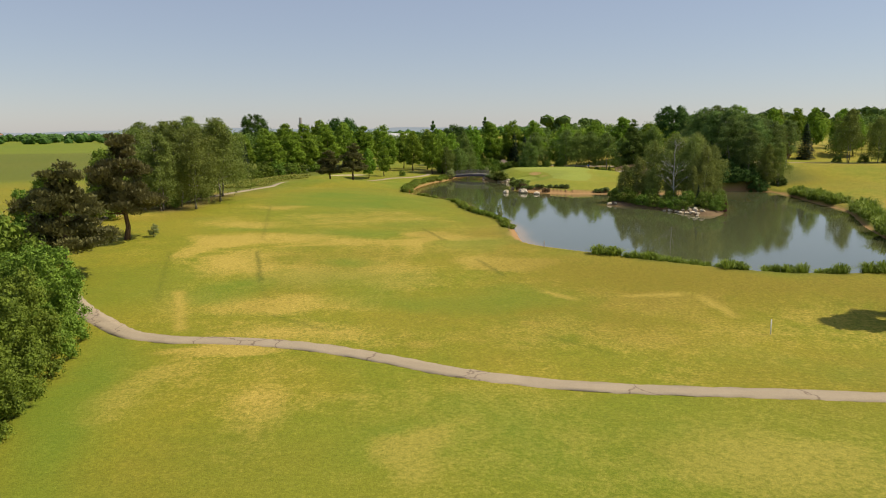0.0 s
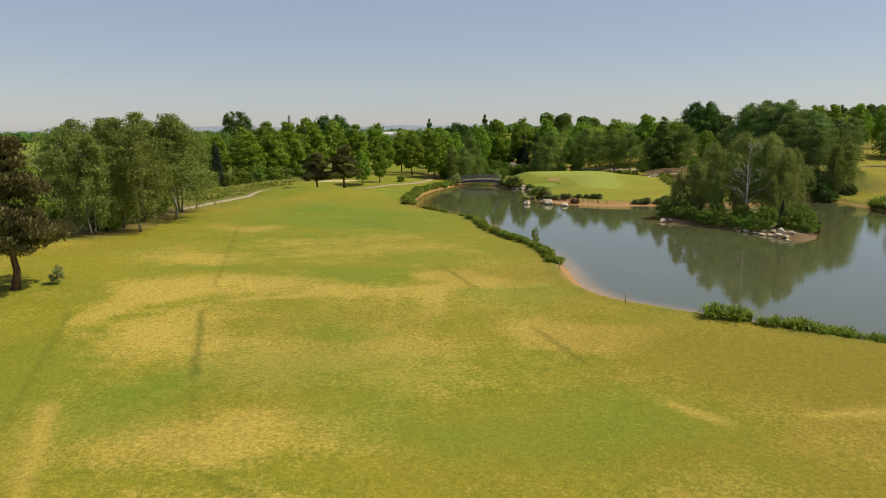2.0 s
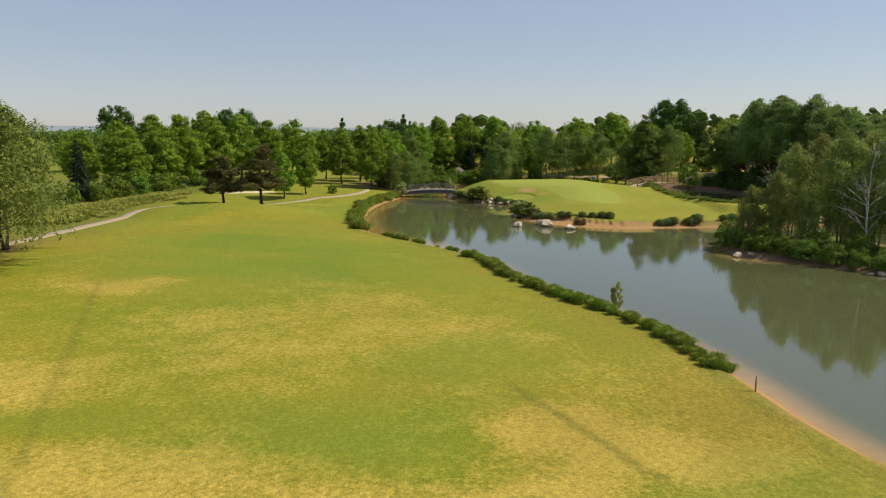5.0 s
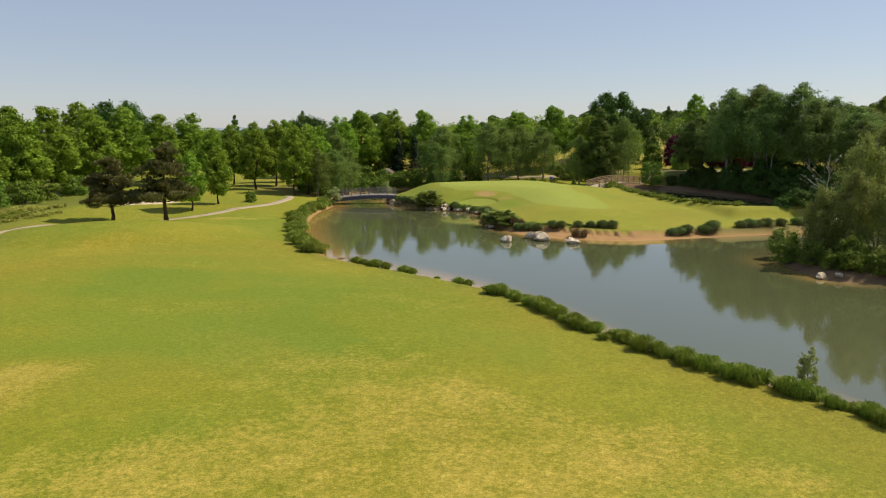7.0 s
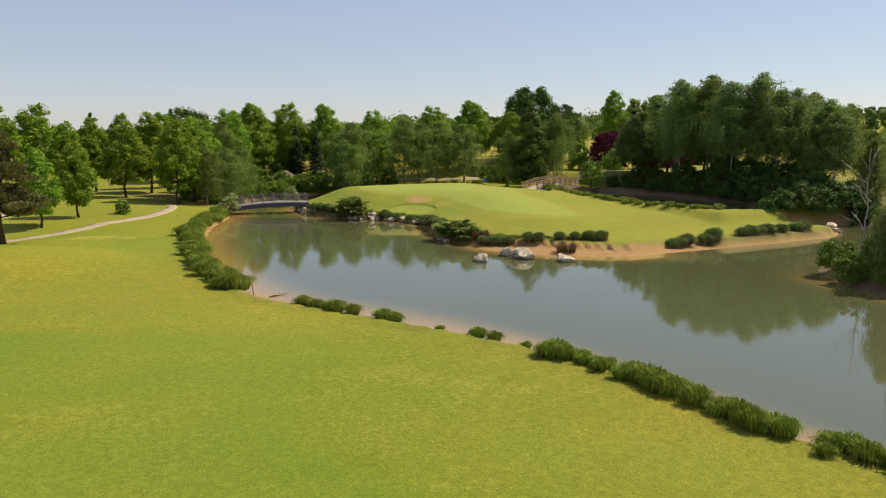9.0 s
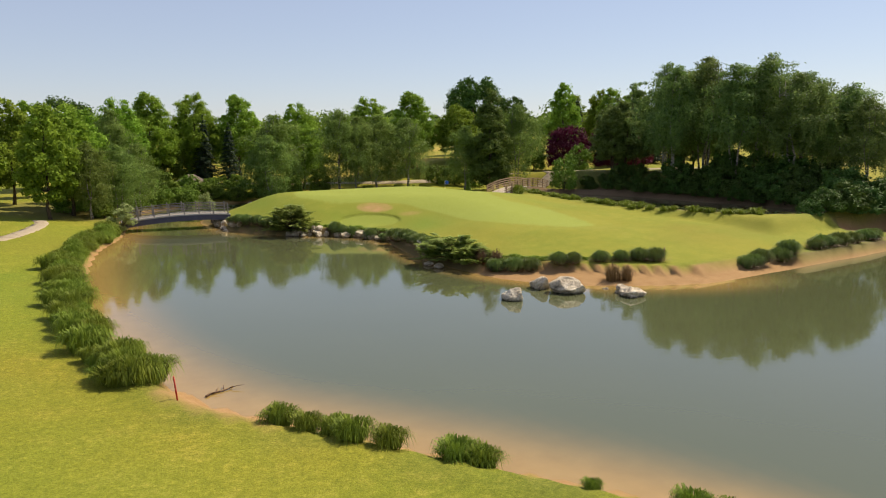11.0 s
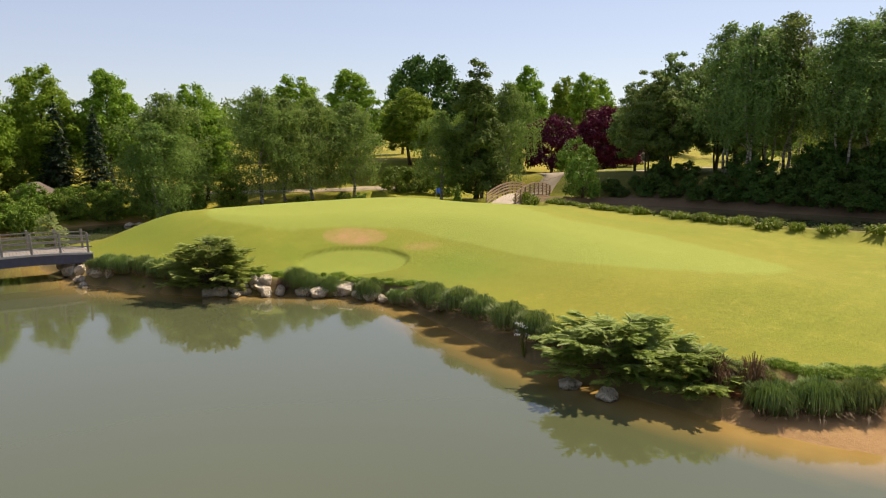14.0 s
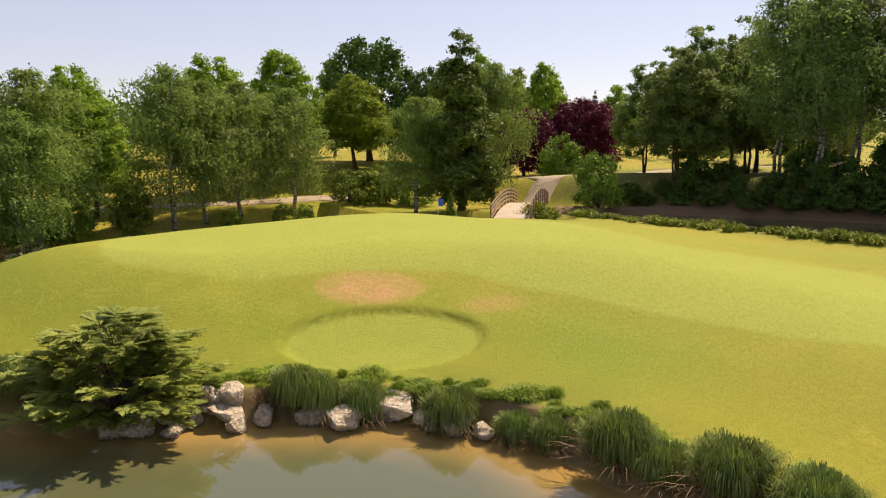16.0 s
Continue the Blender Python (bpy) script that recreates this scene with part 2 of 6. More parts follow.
GROUND, WATER, PATHWAY = make_ground(), make_water(), make_path()
LEAF_BIRCH = make_leaf("birch_leaves", (0.072, 0.108, 0.024), (0.320, 0.395, 0.092), 0.08, 0.40)
LEAF_MAPLE = make_leaf("bright_leaves", (0.080, 0.150, 0.015), (0.345, 0.495, 0.056), 0.08, 0.42)
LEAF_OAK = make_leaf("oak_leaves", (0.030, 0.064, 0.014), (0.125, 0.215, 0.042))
LEAF_ALDER = make_leaf("alder_leaves", (0.044, 0.086, 0.018), (0.210, 0.320, 0.066), 0.08, 0.34)
LEAF_PINE = make_leaf("pine_needles", (0.060, 0.060, 0.022), (0.235, 0.225, 0.080), 0.15, 0.22)
LEAF_SPRUCE = make_leaf("spruce_needles", (0.012, 0.028, 0.012), (0.040, 0.065, 0.026), 0.2, 0.12)
LEAF_PURPLE = make_leaf("purple_leaves", (0.045, 0.008, 0.016), (0.170, 0.025, 0.045))
LEAF_SHRUB = make_leaf("shrub_leaves", (0.046, 0.092, 0.012), (0.250, 0.360, 0.050))
LEAF_BANK = make_leaf("bank_birch_leaves", (0.066, 0.112, 0.024), (0.290, 0.395, 0.090), 0.08, 0.42)
LEAF_ISLE = make_leaf("island_birch_leaves", (0.090, 0.120, 0.030), (0.370, 0.420, 0.110), 0.08, 0.44)
LEAF_WOOD = make_leaf("wood_leaves", (0.047, 0.084, 0.023), (0.268, 0.374, 0.094), 0.10, 0.40)
LEAF_JUNIPER = make_leaf("juniper_sprays", (0.140, 0.220, 0.052), (0.470, 0.560, 0.130), 0.15, 0.38)
LEAF_RUST = make_leaf("withered_sprays", (0.16, 0.055, 0.025), (0.36, 0.16, 0.06), 0.2, 0.2)
LEAF_SEDGE = make_leaf("sedge_blades", (0.068, 0.115, 0.012), (0.310, 0.390, 0.052), 0.12, 0.32)
LEAF_SEDGE_DARK = make_leaf("dark_sedge_blades", (0.030, 0.060, 0.012), (0.300, 0.400, 0.085), 0.35, 0.28)
LEAF_MEADOW = make_leaf("dry_meadow_blades", (0.19, 0.21, 0.036), (0.42, 0.38, 0.100), 0.05, 0.3)
LEAF_RUSH = make_leaf("dry_rush_blades", (0.095, 0.058, 0.028), (0.24, 0.155, 0.075), 0.2, 0.2)
LEAF_WILLOW = make_leaf("willow_leaves", (0.20, 0.26, 0.09), (0.46, 0.51, 0.20), 0.08, 0.45)
BARK = make_bark("brown_bark", (0.045, 0.032, 0.022), (0.13, 0.095, 0.065))
BARK_PINE = make_bark("pine_bark", (0.060, 0.038, 0.024), (0.19, 0.115, 0.065))
BARK_BIRCH = make_bark("birch_bark", (0.05, 0.045, 0.04), (0.36, 0.33, 0.28), True)
BARK_DEAD = make_bark("bleached_bark", (0.22, 0.205, 0.18), (0.50, 0.475, 0.42), True)
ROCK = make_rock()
TIMBER_GREY = make_plain("weathered_timber", (0.17, 0.15, 0.13), (0.33, 0.30, 0.26), 1.5, stretch=(1, 8, 8))
TIMBER_BROWN = make_plain("brown_timber", (0.20, 0.13, 0.08), (0.36, 0.26, 0.17), 1.5, stretch=(1, 8, 8))
DECK_PALE = make_plain("pale_deck_boards", (0.36, 0.30, 0.23), (0.52, 0.45, 0.36), 1.2)
STEEL_BLUE = make_plain("dark_painted_steel", (0.055, 0.055, 0.085), (0.10, 0.10, 0.14), 0.8, 0.5, 0.1)
TRIM_WHITE = make_plain("pale_trim", (0.34, 0.32, 0.29), (0.50, 0.48, 0.44), 1.0)
ROOF_GREY = make_plain("weathered_shingles", (0.11, 0.085, 0.065), (0.20, 0.155, 0.125), 1.5)
ROOF_TILE = make_plain("terracotta_tiles", (0.28, 0.13, 0.09), (0.46, 0.25, 0.18), 1.5)
PLASTER = make_plain("cream_plaster", (0.55, 0.48, 0.36), (0.72, 0.65, 0.52), 0.8)
CLADDING = make_plain("white_cladding", (0.46, 0.46, 0.47), (0.62, 0.62, 0.62), 0.05, 0.6)
BRICK_RED = make_plain("red_cladding", (0.42, 0.07, 0.05), (0.58, 0.12, 0.08), 0.05, 0.6)
CONCRETE = make_plain("dark_concrete", (0.13, 0.125, 0.12), (0.20, 0.19, 0.18), 0.2)
PAINT_WHITE = make_plain("white_paint", (0.70, 0.70, 0.68), (0.84, 0.84, 0.82), 3.0, 0.6)
PAINT_RED = make_plain("red_paint", (0.45, 0.04, 0.03), (0.60, 0.07, 0.05), 3.0, 0.6)
CLOTH_BLUE = make_plain("blue_cloth", (0.015, 0.06, 0.32), (0.03, 0.10, 0.45), 3.0, 0.8)
FLOWERS = make_plain("white_flowers", (0.65, 0.65, 0.58), (0.85, 0.85, 0.78), 3.0)
# the blue of the distance haze is painted into the hills' colour
HILLS = make_plain("haze_blue_woods", (0.19, 0.235, 0.275), (0.25, 0.295, 0.335), 0.004, 1.0, 0.0)

# ---- the lie of the land ----
def rounded(points, per=6):
    """A closed smooth line through points."""
    p = np.array(points, float)
    a, b, c, d = np.roll(p, 1, 0), p, np.roll(p, -1, 0), np.roll(p, -2, 0)
    out = []
    for u in np.arange(per) / per:
        out.append(0.5 * (2 * b + (c - a) * u + (2 * a - 5 * b + 4 * c - d) * u ** 2 + (3 * b - a - 3 * c + d) * u ** 3))
    return np.stack(out, 1).reshape(-1, 2)


def open_line(points, step=0.5):
    """A smooth open line through points, with a vertex about every step metres."""
    p = np.array(points, float)
    p = np.vstack((2 * p[0] - p[1], p, 2 * p[-1] - p[-2]))
    out = []
    for a, b, c, d in zip(p, p[1:], p[2:], p[3:]):
        n = max(2, int(np.linalg.norm(c - b) / step))
        for u in np.arange(n) / n:
            out.append(0.5 * (2 * b + (c - a) * u + (2 * a - 5 * b + 4 * c - d) * u ** 2 + (3 * b - a - 3 * c + d) * u ** 3))
    out.append(p[-2])
    return np.array(out)


def inside(line, x, y):
    """Metres from a closed line, positive within it."""
    x, y = np.asarray(x, float).ravel(), np.asarray(y, float).ravel()
    out = np.empty(len(x))
    a, b = line, np.roll(line, -1, 0)
    e = b - a
    for s in range(0, len(x), 8000):
        px, py = x[s:s + 8000, None], y[s:s + 8000, None]
        dx, dy = px - a[:, 0], py - a[:, 1]
        k = np.clip((dx * e[:, 0] + dy * e[:, 1]) / (e[:, 0] ** 2 + e[:, 1] ** 2 + 1e-9), 0, 1)
        far = np.sqrt(((dx - k * e[:, 0]) ** 2 + (dy - k * e[:, 1]) ** 2).min(1))
        cross = ((a[:, 1] > py) != (b[:, 1] > py)) & (px < e[:, 0] * (py - a[:, 1]) / np.where(e[:, 1] == 0, 1e-9, e[:, 1]) + a[:, 0])
        out[s:s + 8000] = np.where(cross.sum(1) % 2 == 1, far, -far)
    return out


def ease(a, b, x):
    k = np.clip((x - a) / (b - a), 0, 1)
    return k * k * (3 - 2 * k)


def spot(x, y, cx, cy, rx, ry, turn=0.0):
    """1 in the middle of an ellipse, 0 from its rim outwards."""
    c, s = math.cos(radians(turn)), math.sin(radians(turn))
    u, v = ((x - cx) * c + (y - cy) * s) / rx, (-(x - cx) * s + (y - cy) * c) / ry
    return np.clip(1 - (u * u + v * v), 0, 1)


def stroke(x, y, x0, y0, x1, y1, width):
    """1 along a straight line on the ground."""
    ex, ey = x1 - x0, y1 - y0
    k = np.clip(((x - x0) * ex + (y - y0) * ey) / (ex * ex + ey * ey), 0, 1)
    return np.clip(1 - np.hypot(x - x0 - k * ex, y - y0 - k * ey) / width, 0, 1)


def waves(x, y, size, seed):
    """A gentle unevenness between about -1 and 1."""
    g = np.random.default_rng(seed)
    out = np.zeros_like(x)
    for _ in range(7):
        w, a, p = g.uniform(0.6, 1.6) / size, g.uniform(0, 6.28), g.uniform(0, 6.28)
        out = out + np.sin((x * np.cos(a) + y * np.sin(a)) * w * 6.28 + p)
    return out / 4


def cloudy(x, y, size, seed, octaves=4):
    """Soft uneven noise between about -1 and 1 whose largest patches are of that size."""
    table = np.random.default_rng(seed).uniform(-1, 1, (256, 256))
    out, much = np.zeros_like(x), 0.0
    for k in range(octaves):
        u, v = x / size * 2 ** k + 17.3 * k, y / size * 2 ** k + 5.1 * k
        i, j = np.floor(u).astype(int), np.floor(v).astype(int)
        a, b = u - i, v - j
        a, b = a * a * (3 - 2 * a), b * b * (3 - 2 * b)
        i0, i1, j0, j1 = i % 256, (i + 1) % 256, j % 256, (j + 1) % 256
        row0 = table[i0, j0] * (1 - a) + table[i1, j0] * a
        row1 = table[i0, j1] * (1 - a) + table[i1, j1] * a
        out = out + (row0 * (1 - b) + row1 * b) * 0.55 ** k
        much += 0.55 ** k
    return out / much * 1.7


POND = rounded([(2.8, 197), (2.0, 190), (0, 183), (-2.8, 176), (-5.3, 165), (-6.5, 155), (-6.8, 147), (-5.9, 140), (-4.2, 136.2), (-1.4, 131.2),
                (1.2, 126.5), (2.9, 122.5), (4.0, 117.3), (4.4, 112.3), (5.7, 107), (7.6, 102), (9.0, 95), (9.3, 88), (9.1, 82), (10.4, 76.5),
                (13.5, 73), (16.5, 70.5), (22.2, 65.5), (28.2, 61.5), (35, 60.5), (42, 62.5), (48, 71), (51.7, 82.8), (55.5, 93.8), (62.0, 109.7),
                (64, 123.6), (66, 138), (66, 149), (60, 152.5), (57.5, 160), (57, 168), (56.8, 176), (54.6, 182), (55.2, 189), (56, 196),
                (52, 202.5), (44, 205.5), (36, 206), (30, 208), (27, 213), (18, 213.5), (9, 208), (4.5, 202)])
GREEN_ISLE = rounded([(10.2, 193), (10.0, 187), (11, 181.5), (12.8, 177.8), (15.6, 175.1), (17.6, 172.5), (18.5, 169.4), (17.6, 166.2), (16.4, 162), (15.5, 157),
                      (15.6, 153), (16.0, 150), (18.2, 146.4), (21, 144.2), (25, 142.4), (31, 142.0), (38, 142.0), (45, 142), (51, 142.6), (54, 144.6),
                      (52.5, 149), (49.5, 157), (48, 165), (47.5, 173), (47.5, 180), (46.8, 187), (44.5, 193), (38, 198), (30, 200), (21, 199.5), (14, 197.5)])
WOOD_ISLE = rounded([(29, 124), (28.2, 121), (29.5, 119), (32.3, 117.3), (35.5, 112.2), (37.6, 105.5), (40.2, 104.9), (42.6, 108.6), (45.6, 115.5), (47, 122),
                     (46, 130), (40, 133), (34.5, 132), (30.5, 128.5)])


CHANNEL = rounded([(46.6, 152.2), (50, 150.4), (53, 150.2), (56, 151.6), (57.6, 156), (57.9, 162), (57.5, 169), (57.2, 176), (56.0, 182), (54.2, 186.5), (51.8, 188.2), (49.8, 187), (48.7, 183), (47.4, 179.4), (45.7, 173.5), (44.5, 167.5), (44.1, 161), (44.5, 156.5)])
UPPER = 1.62   # the channel behind the green is dammed and lies higher than the pond


def shore(x, y):
    """Metres out into the water (positive) or back from it (negative), and from the shores of the two islands, inwards."""
    x, y = np.asarray(x, float).ravel(), np.asarray(y, float).ravel()
    d, g, w = np.full(len(x), -60.0), np.full(len(x), -60.0), np.full(len(x), -60.0)
    near = (x > -30) & (x < 95) & (y > 35) & (y < 240)
    d[near], g[near], w[near] = (inside(line, x[near], y[near]) for line in (POND, GREEN_ISLE, WOOD_ISLE))
    d = np.minimum(d, np.minimum(-g, -w))
    dammed = (x > 46.5 - 4.6 * ease(186, 178, y)) & (x < 66) & (y > 148.6) & (y < 207)
    d[dammed] = inside(CHANNEL, x[dammed], y[dammed])
    return d, g, w


def land(x, y):
    """Height of the ground, with its shore distances."""
    x, y = np.asarray(x, float).ravel(), np.asarray(y, float).ravel()
    d, g, w = shore(x, y)
    back = -d
    away = np.hypot(x, y - 100)
    flat = -1.3 + 1.75 * ease(42, 85, y) + 1.0 * ease(100, 165, y)
    flat = flat + 0.7 * ease(-14, -40, x) * ease(45, 70, y) * (1 - ease(95, 160, y))
    flat = flat + 3.0 * ease(198, 222, y) * ease(28, 62, x) + 1.6 * ease(185, 260, y) * ease(60, 100, x)
    flat = flat + (0.5 + 2.3 * ease(146, 164, y)) * ease(56.5, 61.5, x) * (1 - 0.15 * ease(186, 198, y)) * (1 - 0.72 * ease(194, 212, y)) * ease(100, 140, y) * (1 - ease(140, 260, x))
    flat = flat + 1.1 * spot(x, y, -23, 152, 14, 8) - 0.7 * spot(x, y, -22, 167, 13, 6, 25)
    flat = flat + 1.3 * ease(215, 300, y) * (1 - ease(20, 60, x))
    flat = flat + 0.12 * waves(x, y, 26, 3) * ease(6, 20, back)
    # far off: a plain to the left, wooded rising ground to the right
    side = np.arctan2(x, np.maximum(y, 1))
    flat = flat + 38 * ease(500, 1900, away) * ease(0.28, 0.75, side) + 10 * ease(260, 900, away) * ease(0.2, 0.5, side)
    flat = flat * (1 - ease(250, 600, away) * ease(0.1, -0.2, side)) - 3.0 * ease(250, 700, away) * ease(0.1, -0.2, side)
    west = 46 - 4.8 * ease(186, 178, y)
    dam = ease(west, west + 2.2, x) * ease(147.6, 149.4, y) * (1 - ease(64, 70, x)) * (1 - ease(204, 208, y))
    rim = 0.42 + 1.75 * dam
    main = (rim + (flat - rim) * (1 - np.exp(-(back / (9 - 6.8 * dam)) ** 2)))
    # the green: a domed plateau with a hollow where a bunker was filled in
    crest = 0.85 + 0.75 * ease(150, 166, y) + 0.70 * ease(166, 178, y)
    crest = crest * (1 - 0.34 * ease(34, 47, x))
    dome = 0.60 + crest * ease(0.5, 12 - 8.5 * ease(36, 46, x) * ease(150, 160, y) - 2.8 * ease(174, 184, y) * ease(30, 20, x), g) + 0.12 * spot(x, y, 36, 186, 16, 9) + 0.10 * waves(x, y, 13, 8) * ease(4, 10, g)
    dome = dome - 0.12 * ease(0, 0.16, spot(x, y, 20.25, 175.0, 3.0, 1.9, -49)) - 0.25 * spot(x, y, 33, 160, 10, 6)
    dome = dome + (np.maximum(dome, 2.05) - dome) * dam
    wood = 0.35 + 0.5 * ease(0, 5, w)
    z = np.where((g > -3) & ((dam < 0.5) | (x < 49.6)), dome, np.where(w > -3, wood, main))
    level = UPPER * dam
    top = level + (z - level) * ease(0.0, 1.0 - 0.4 * (g > -1), back) + 0.10 * ease(0, 0.25, back)
    beach = np.maximum(spot(x, y, 19.2, 147.2, 8.5, 4.8, -35), spot(x, y, 28.5, 143.4, 8, 2.8, -12))
    scarp = 2.5 - 1.1 * ease(21, 26, x)
    low = 0.06 + 0.13 * np.clip(back, 0, 3)
    top = top + (np.minimum(top, low + 3.0 * ease(scarp, scarp + 0.5, back)) - top) * ease(0, 0.35, beach)
    return np.where(back > 0, top, level - np.minimum(1.4, 0.10 * d + 0.020 * d * d)), d, g, w


def height(x, y):
    return float(land([x], [y])[0][0])


def stretch_axis(low, high, step, far_low, far_high):
    inner = np.arange(low, high + step / 2, step)
    out = [inner]
    for edge, end, sign in ((low, far_low, -1), (high, far_high, 1)):
        v, s, grown = edge, step, []
        while abs(end - v) > s:
            s = min(s * 1.22, 160)
            v = v + sign * s
            grown.append(v)
        out.insert(0, np.array(grown[::-1])) if sign < 0 else out.append(np.array(grown))
    return np.concatenate(out)


def finer(axis, low, high, step=0.18):
    return np.unique(np.concatenate((axis, np.arange(low, high, step))).round(4))


def sheet(name, xs, ys, zfun, mat, fields, keep=None):
    """A height sheet over a grid, with smooth shading and named point values for its material."""
    gx, gy = np.meshgrid(xs, ys)
    x, y = gx.ravel(), gy.ravel()
    z = zfun(x, y)
    n, m = len(xs), len(ys)
    i = (np.arange(m - 1)[:, None] * n + np.arange(n - 1)).ravel()
    quads = np.stack((i, i + 1, i + n + 1, i + n), 1)
    if keep is not None:
        quads = quads[keep(x, y)[quads].any(1)]
        used, quads = np.unique(quads, return_inverse=True)
        quads = quads.reshape(-1, 4)
        x, y, z = x[used], y[used], z[used]
    me = bpy.data.meshes.new(name)
    me.vertices.add(len(x))
    me.vertices.foreach_set("co", np.stack((x, y, z), 1).astype(np.float32).ravel())
    me.loops.add(quads.size)
    me.loops.foreach_set("vertex_index", quads.astype(np.int32).ravel())
    me.polygons.add(len(quads))
    me.polygons.foreach_set("loop_start", np.arange(0, quads.size, 4, dtype=np.int32))
    me.polygons.foreach_set("use_smooth", np.ones(len(quads), dtype=bool))
    for key, value in fields(x, y).items():
        me.attributes.new(key, "FLOAT", "POINT").data.foreach_set("value", value.astype(np.float32))
    me.update(calc_edges=True)
    me.materials.append(mat)
    return new(name, me)


PUTTING = rounded([(17.8, 185), (19.3, 181), (22.3, 178.9), (24.7, 176.2), (25.2, 174), (25.6, 171), (25.2, 167), (24.8, 164.2), (26, 160.2), (28, 157), (30.6, 157), (32.4, 161), (34, 167.5), (34, 173), (36.5, 179), (38.5, 184), (37, 190), (31, 193), (24, 193), (19.5, 189.5)])


def hollow_edge(x, y):
    c, s = math.cos(radians(-49)), math.sin(radians(-49))
    return np.hypot(((x - 20.25) * c + (y - 175.0) * s) / 2.9, (-(x - 20.25) * s + (y - 175.0) * c) / 1.8)


def ground_fields(x, y):
    z, d, g, w = land(x, y)
    back = -d
    isle = g > 0
    px, py = x + 1.5 * cloudy(x, y, 7, 31) + 0.4 * cloudy(x, y, 1.8, 33, 2), y + 1.5 * cloudy(x, y, 7, 32) + 0.4 * cloudy(x, y, 1.8, 34, 2)
    dry = 0.05 + 0.26 * cloudy(x, y, 16, 21) + 0.24 * cloudy(x, y, 5, 22)
    for cx, cy, rx, ry, turn, much in ((-24.7, 72.5, 2.0, 6.0, -16, 0.9), (-21.4, 65.3, 4.8, 3.0, 15, 0.8), (-12.1, 63.4, 4.5, 4.5, 0, 0.6), (-18.7, 69.5, 3.4, 4.4, 0, 0.7), (-20.4, 79.7, 7, 2.6, 8, 0.6), (-24.4, 78.4, 3.4, 3, 0, 0.6),
                                       (-0.6, 83.2, 3.0, 2.8, -45, 1.0), (2.2, 80.4, 4.0, 1.6, -30, 1.0), (6.6, 66.8, 4.6, 3.4, -20, 1.15), (9.4, 67.4, 3.2, 2.0, -10, 0.7), (-4.6, 62.9, 4.5, 4, 0, 0.4), (-7.7, 77.3, 7.5, 2.2, 4, 0.55), (17.0, 53.6, 5.6, 2.8, -20, 0.75),
                                       (19.5, 46.0, 6, 4, 0, 0.35), (9, 46.5, 7, 4, 0, 0.5), (-10.6, 53.4, 5.5, 2.6, 8, 0.9), (-12.6, 42.9, 4.2, 0.8, -6, 1.2), (-0.3, 29.8, 1.6, 2.6, 0, 0.9), (15.2, 28.0, 4.6, 3.2, 0, 0.6), (-14.7, 37, 2, 5, 0, 0.6), (-8, 32, 1.6, 5, 10, 0.6),
                                       (-26.9, 110.6, 4, 2.6, 0, 0.65), (-23.2, 110.0, 3, 2, 0, 0.6), (-8.0, 104.3, 4.2, 2.0, -20, 0.34), (-7.0, 99.8, 6, 3.6, -10, 0.24), (-17.6, 103.4, 7, 3.0, 0, 0.24), (-2.6, 98.0, 5, 2.6, -30, 0.26), (-8, 71, 6, 3.4, 0, 0.35), (-1.6, 76.5, 1.2, 5, -10, 0.6),
                                       (-15.7, 164.5, 5, 1.2, 15, 0.9), (-14.0, 157.2, 6, 1.4, 15, 0.5), (21, 56, 5, 2, 0, 0.5), (-24, 90, 5, 4, 0, 0.5), (-7, 46.5, 9, 2.5, -5, 0.5)):
        dry = dry + 0.9 * much * spot(px, py, cx, cy, rx * 1.3, ry * 1.3, turn)
    dry = dry * (1 - 0.75 * ease(112, 128, y) * (1 - ease(158, 170, y)))
    dry = np.where(isle, -0.12 + 0.12 * waves(x, y, 8, 5), dry)
    meadow = ease(62, 70, x) + ease(205, 212, y) * ease(28, 34, x)
    dry = dry + 0.12 * np.clip(meadow, 0, 1) + 0.9 * spot(x, y, 52, 226, 22, 7) + 0.9 * spot(x, y, 120, 260, 60, 12)
    lush = 0.75 * spot(px, py, -19, 128, 12, 19, -8) ** 0.6 * (0.72 + 0.22 * np.sin((px * 0.25 + py) * 1.05)) + 0.45 * spot(px, py, -8, 122, 10, 14)
    lush = lush + 0.6 * np.clip(cloudy(x, y, 10, 41) - 0.15, 0, 1) * ease(0.5, 0.1, dry)
    for cx, cy, rx, ry, much in ((-19.5, 116.6, 7, 5, 0.5), (-10.6, 114.3, 2.6, 4, 0.6), (-16.7, 57.6, 3.5, 5, 0.7), (4.9, 55, 8, 4, 0.6), (-7.1, 68.2, 3, 2.6, 0.45), (-22, 85, 5, 2.6, 0.6), (-13, 84, 8, 4, 0.35), (4.5, 76, 4, 5, 0.5), (-3.5, 92, 5, 5, 0.4), (-4.1, 56, 5, 4, 0.5)):
        lush = lush + much * spot(px, py, cx, cy, rx, ry)
    brown = 0.55 * np.clip(cloudy(x, y, 12, 51) + 0.1, 0, 1) + 0.55 * spot(px, py, 15, 57, 13, 14) ** 0.6 + 0.45 * ease(16, 6, back) * ease(132, 118, y) * ease(2, 5, x)
    brown = np.where(isle, 0.5 * np.clip(cloudy(x, y, 6, 52), 0, 1) + 0.75 * spot(px, py, 17.3, 178.6, 3.2, 1.6, -55) + 0.7 * spot(px, py, 21.4, 170.0, 2.0, 3.5, -10) + 0.7 * spot(px, py, 38, 150, 9, 3) + 0.6 * spot(px, py, 25.5, 170.5, 2.0, 5.5, -12) + 0.4 * spot(px, py, 22, 163, 3, 8), brown)
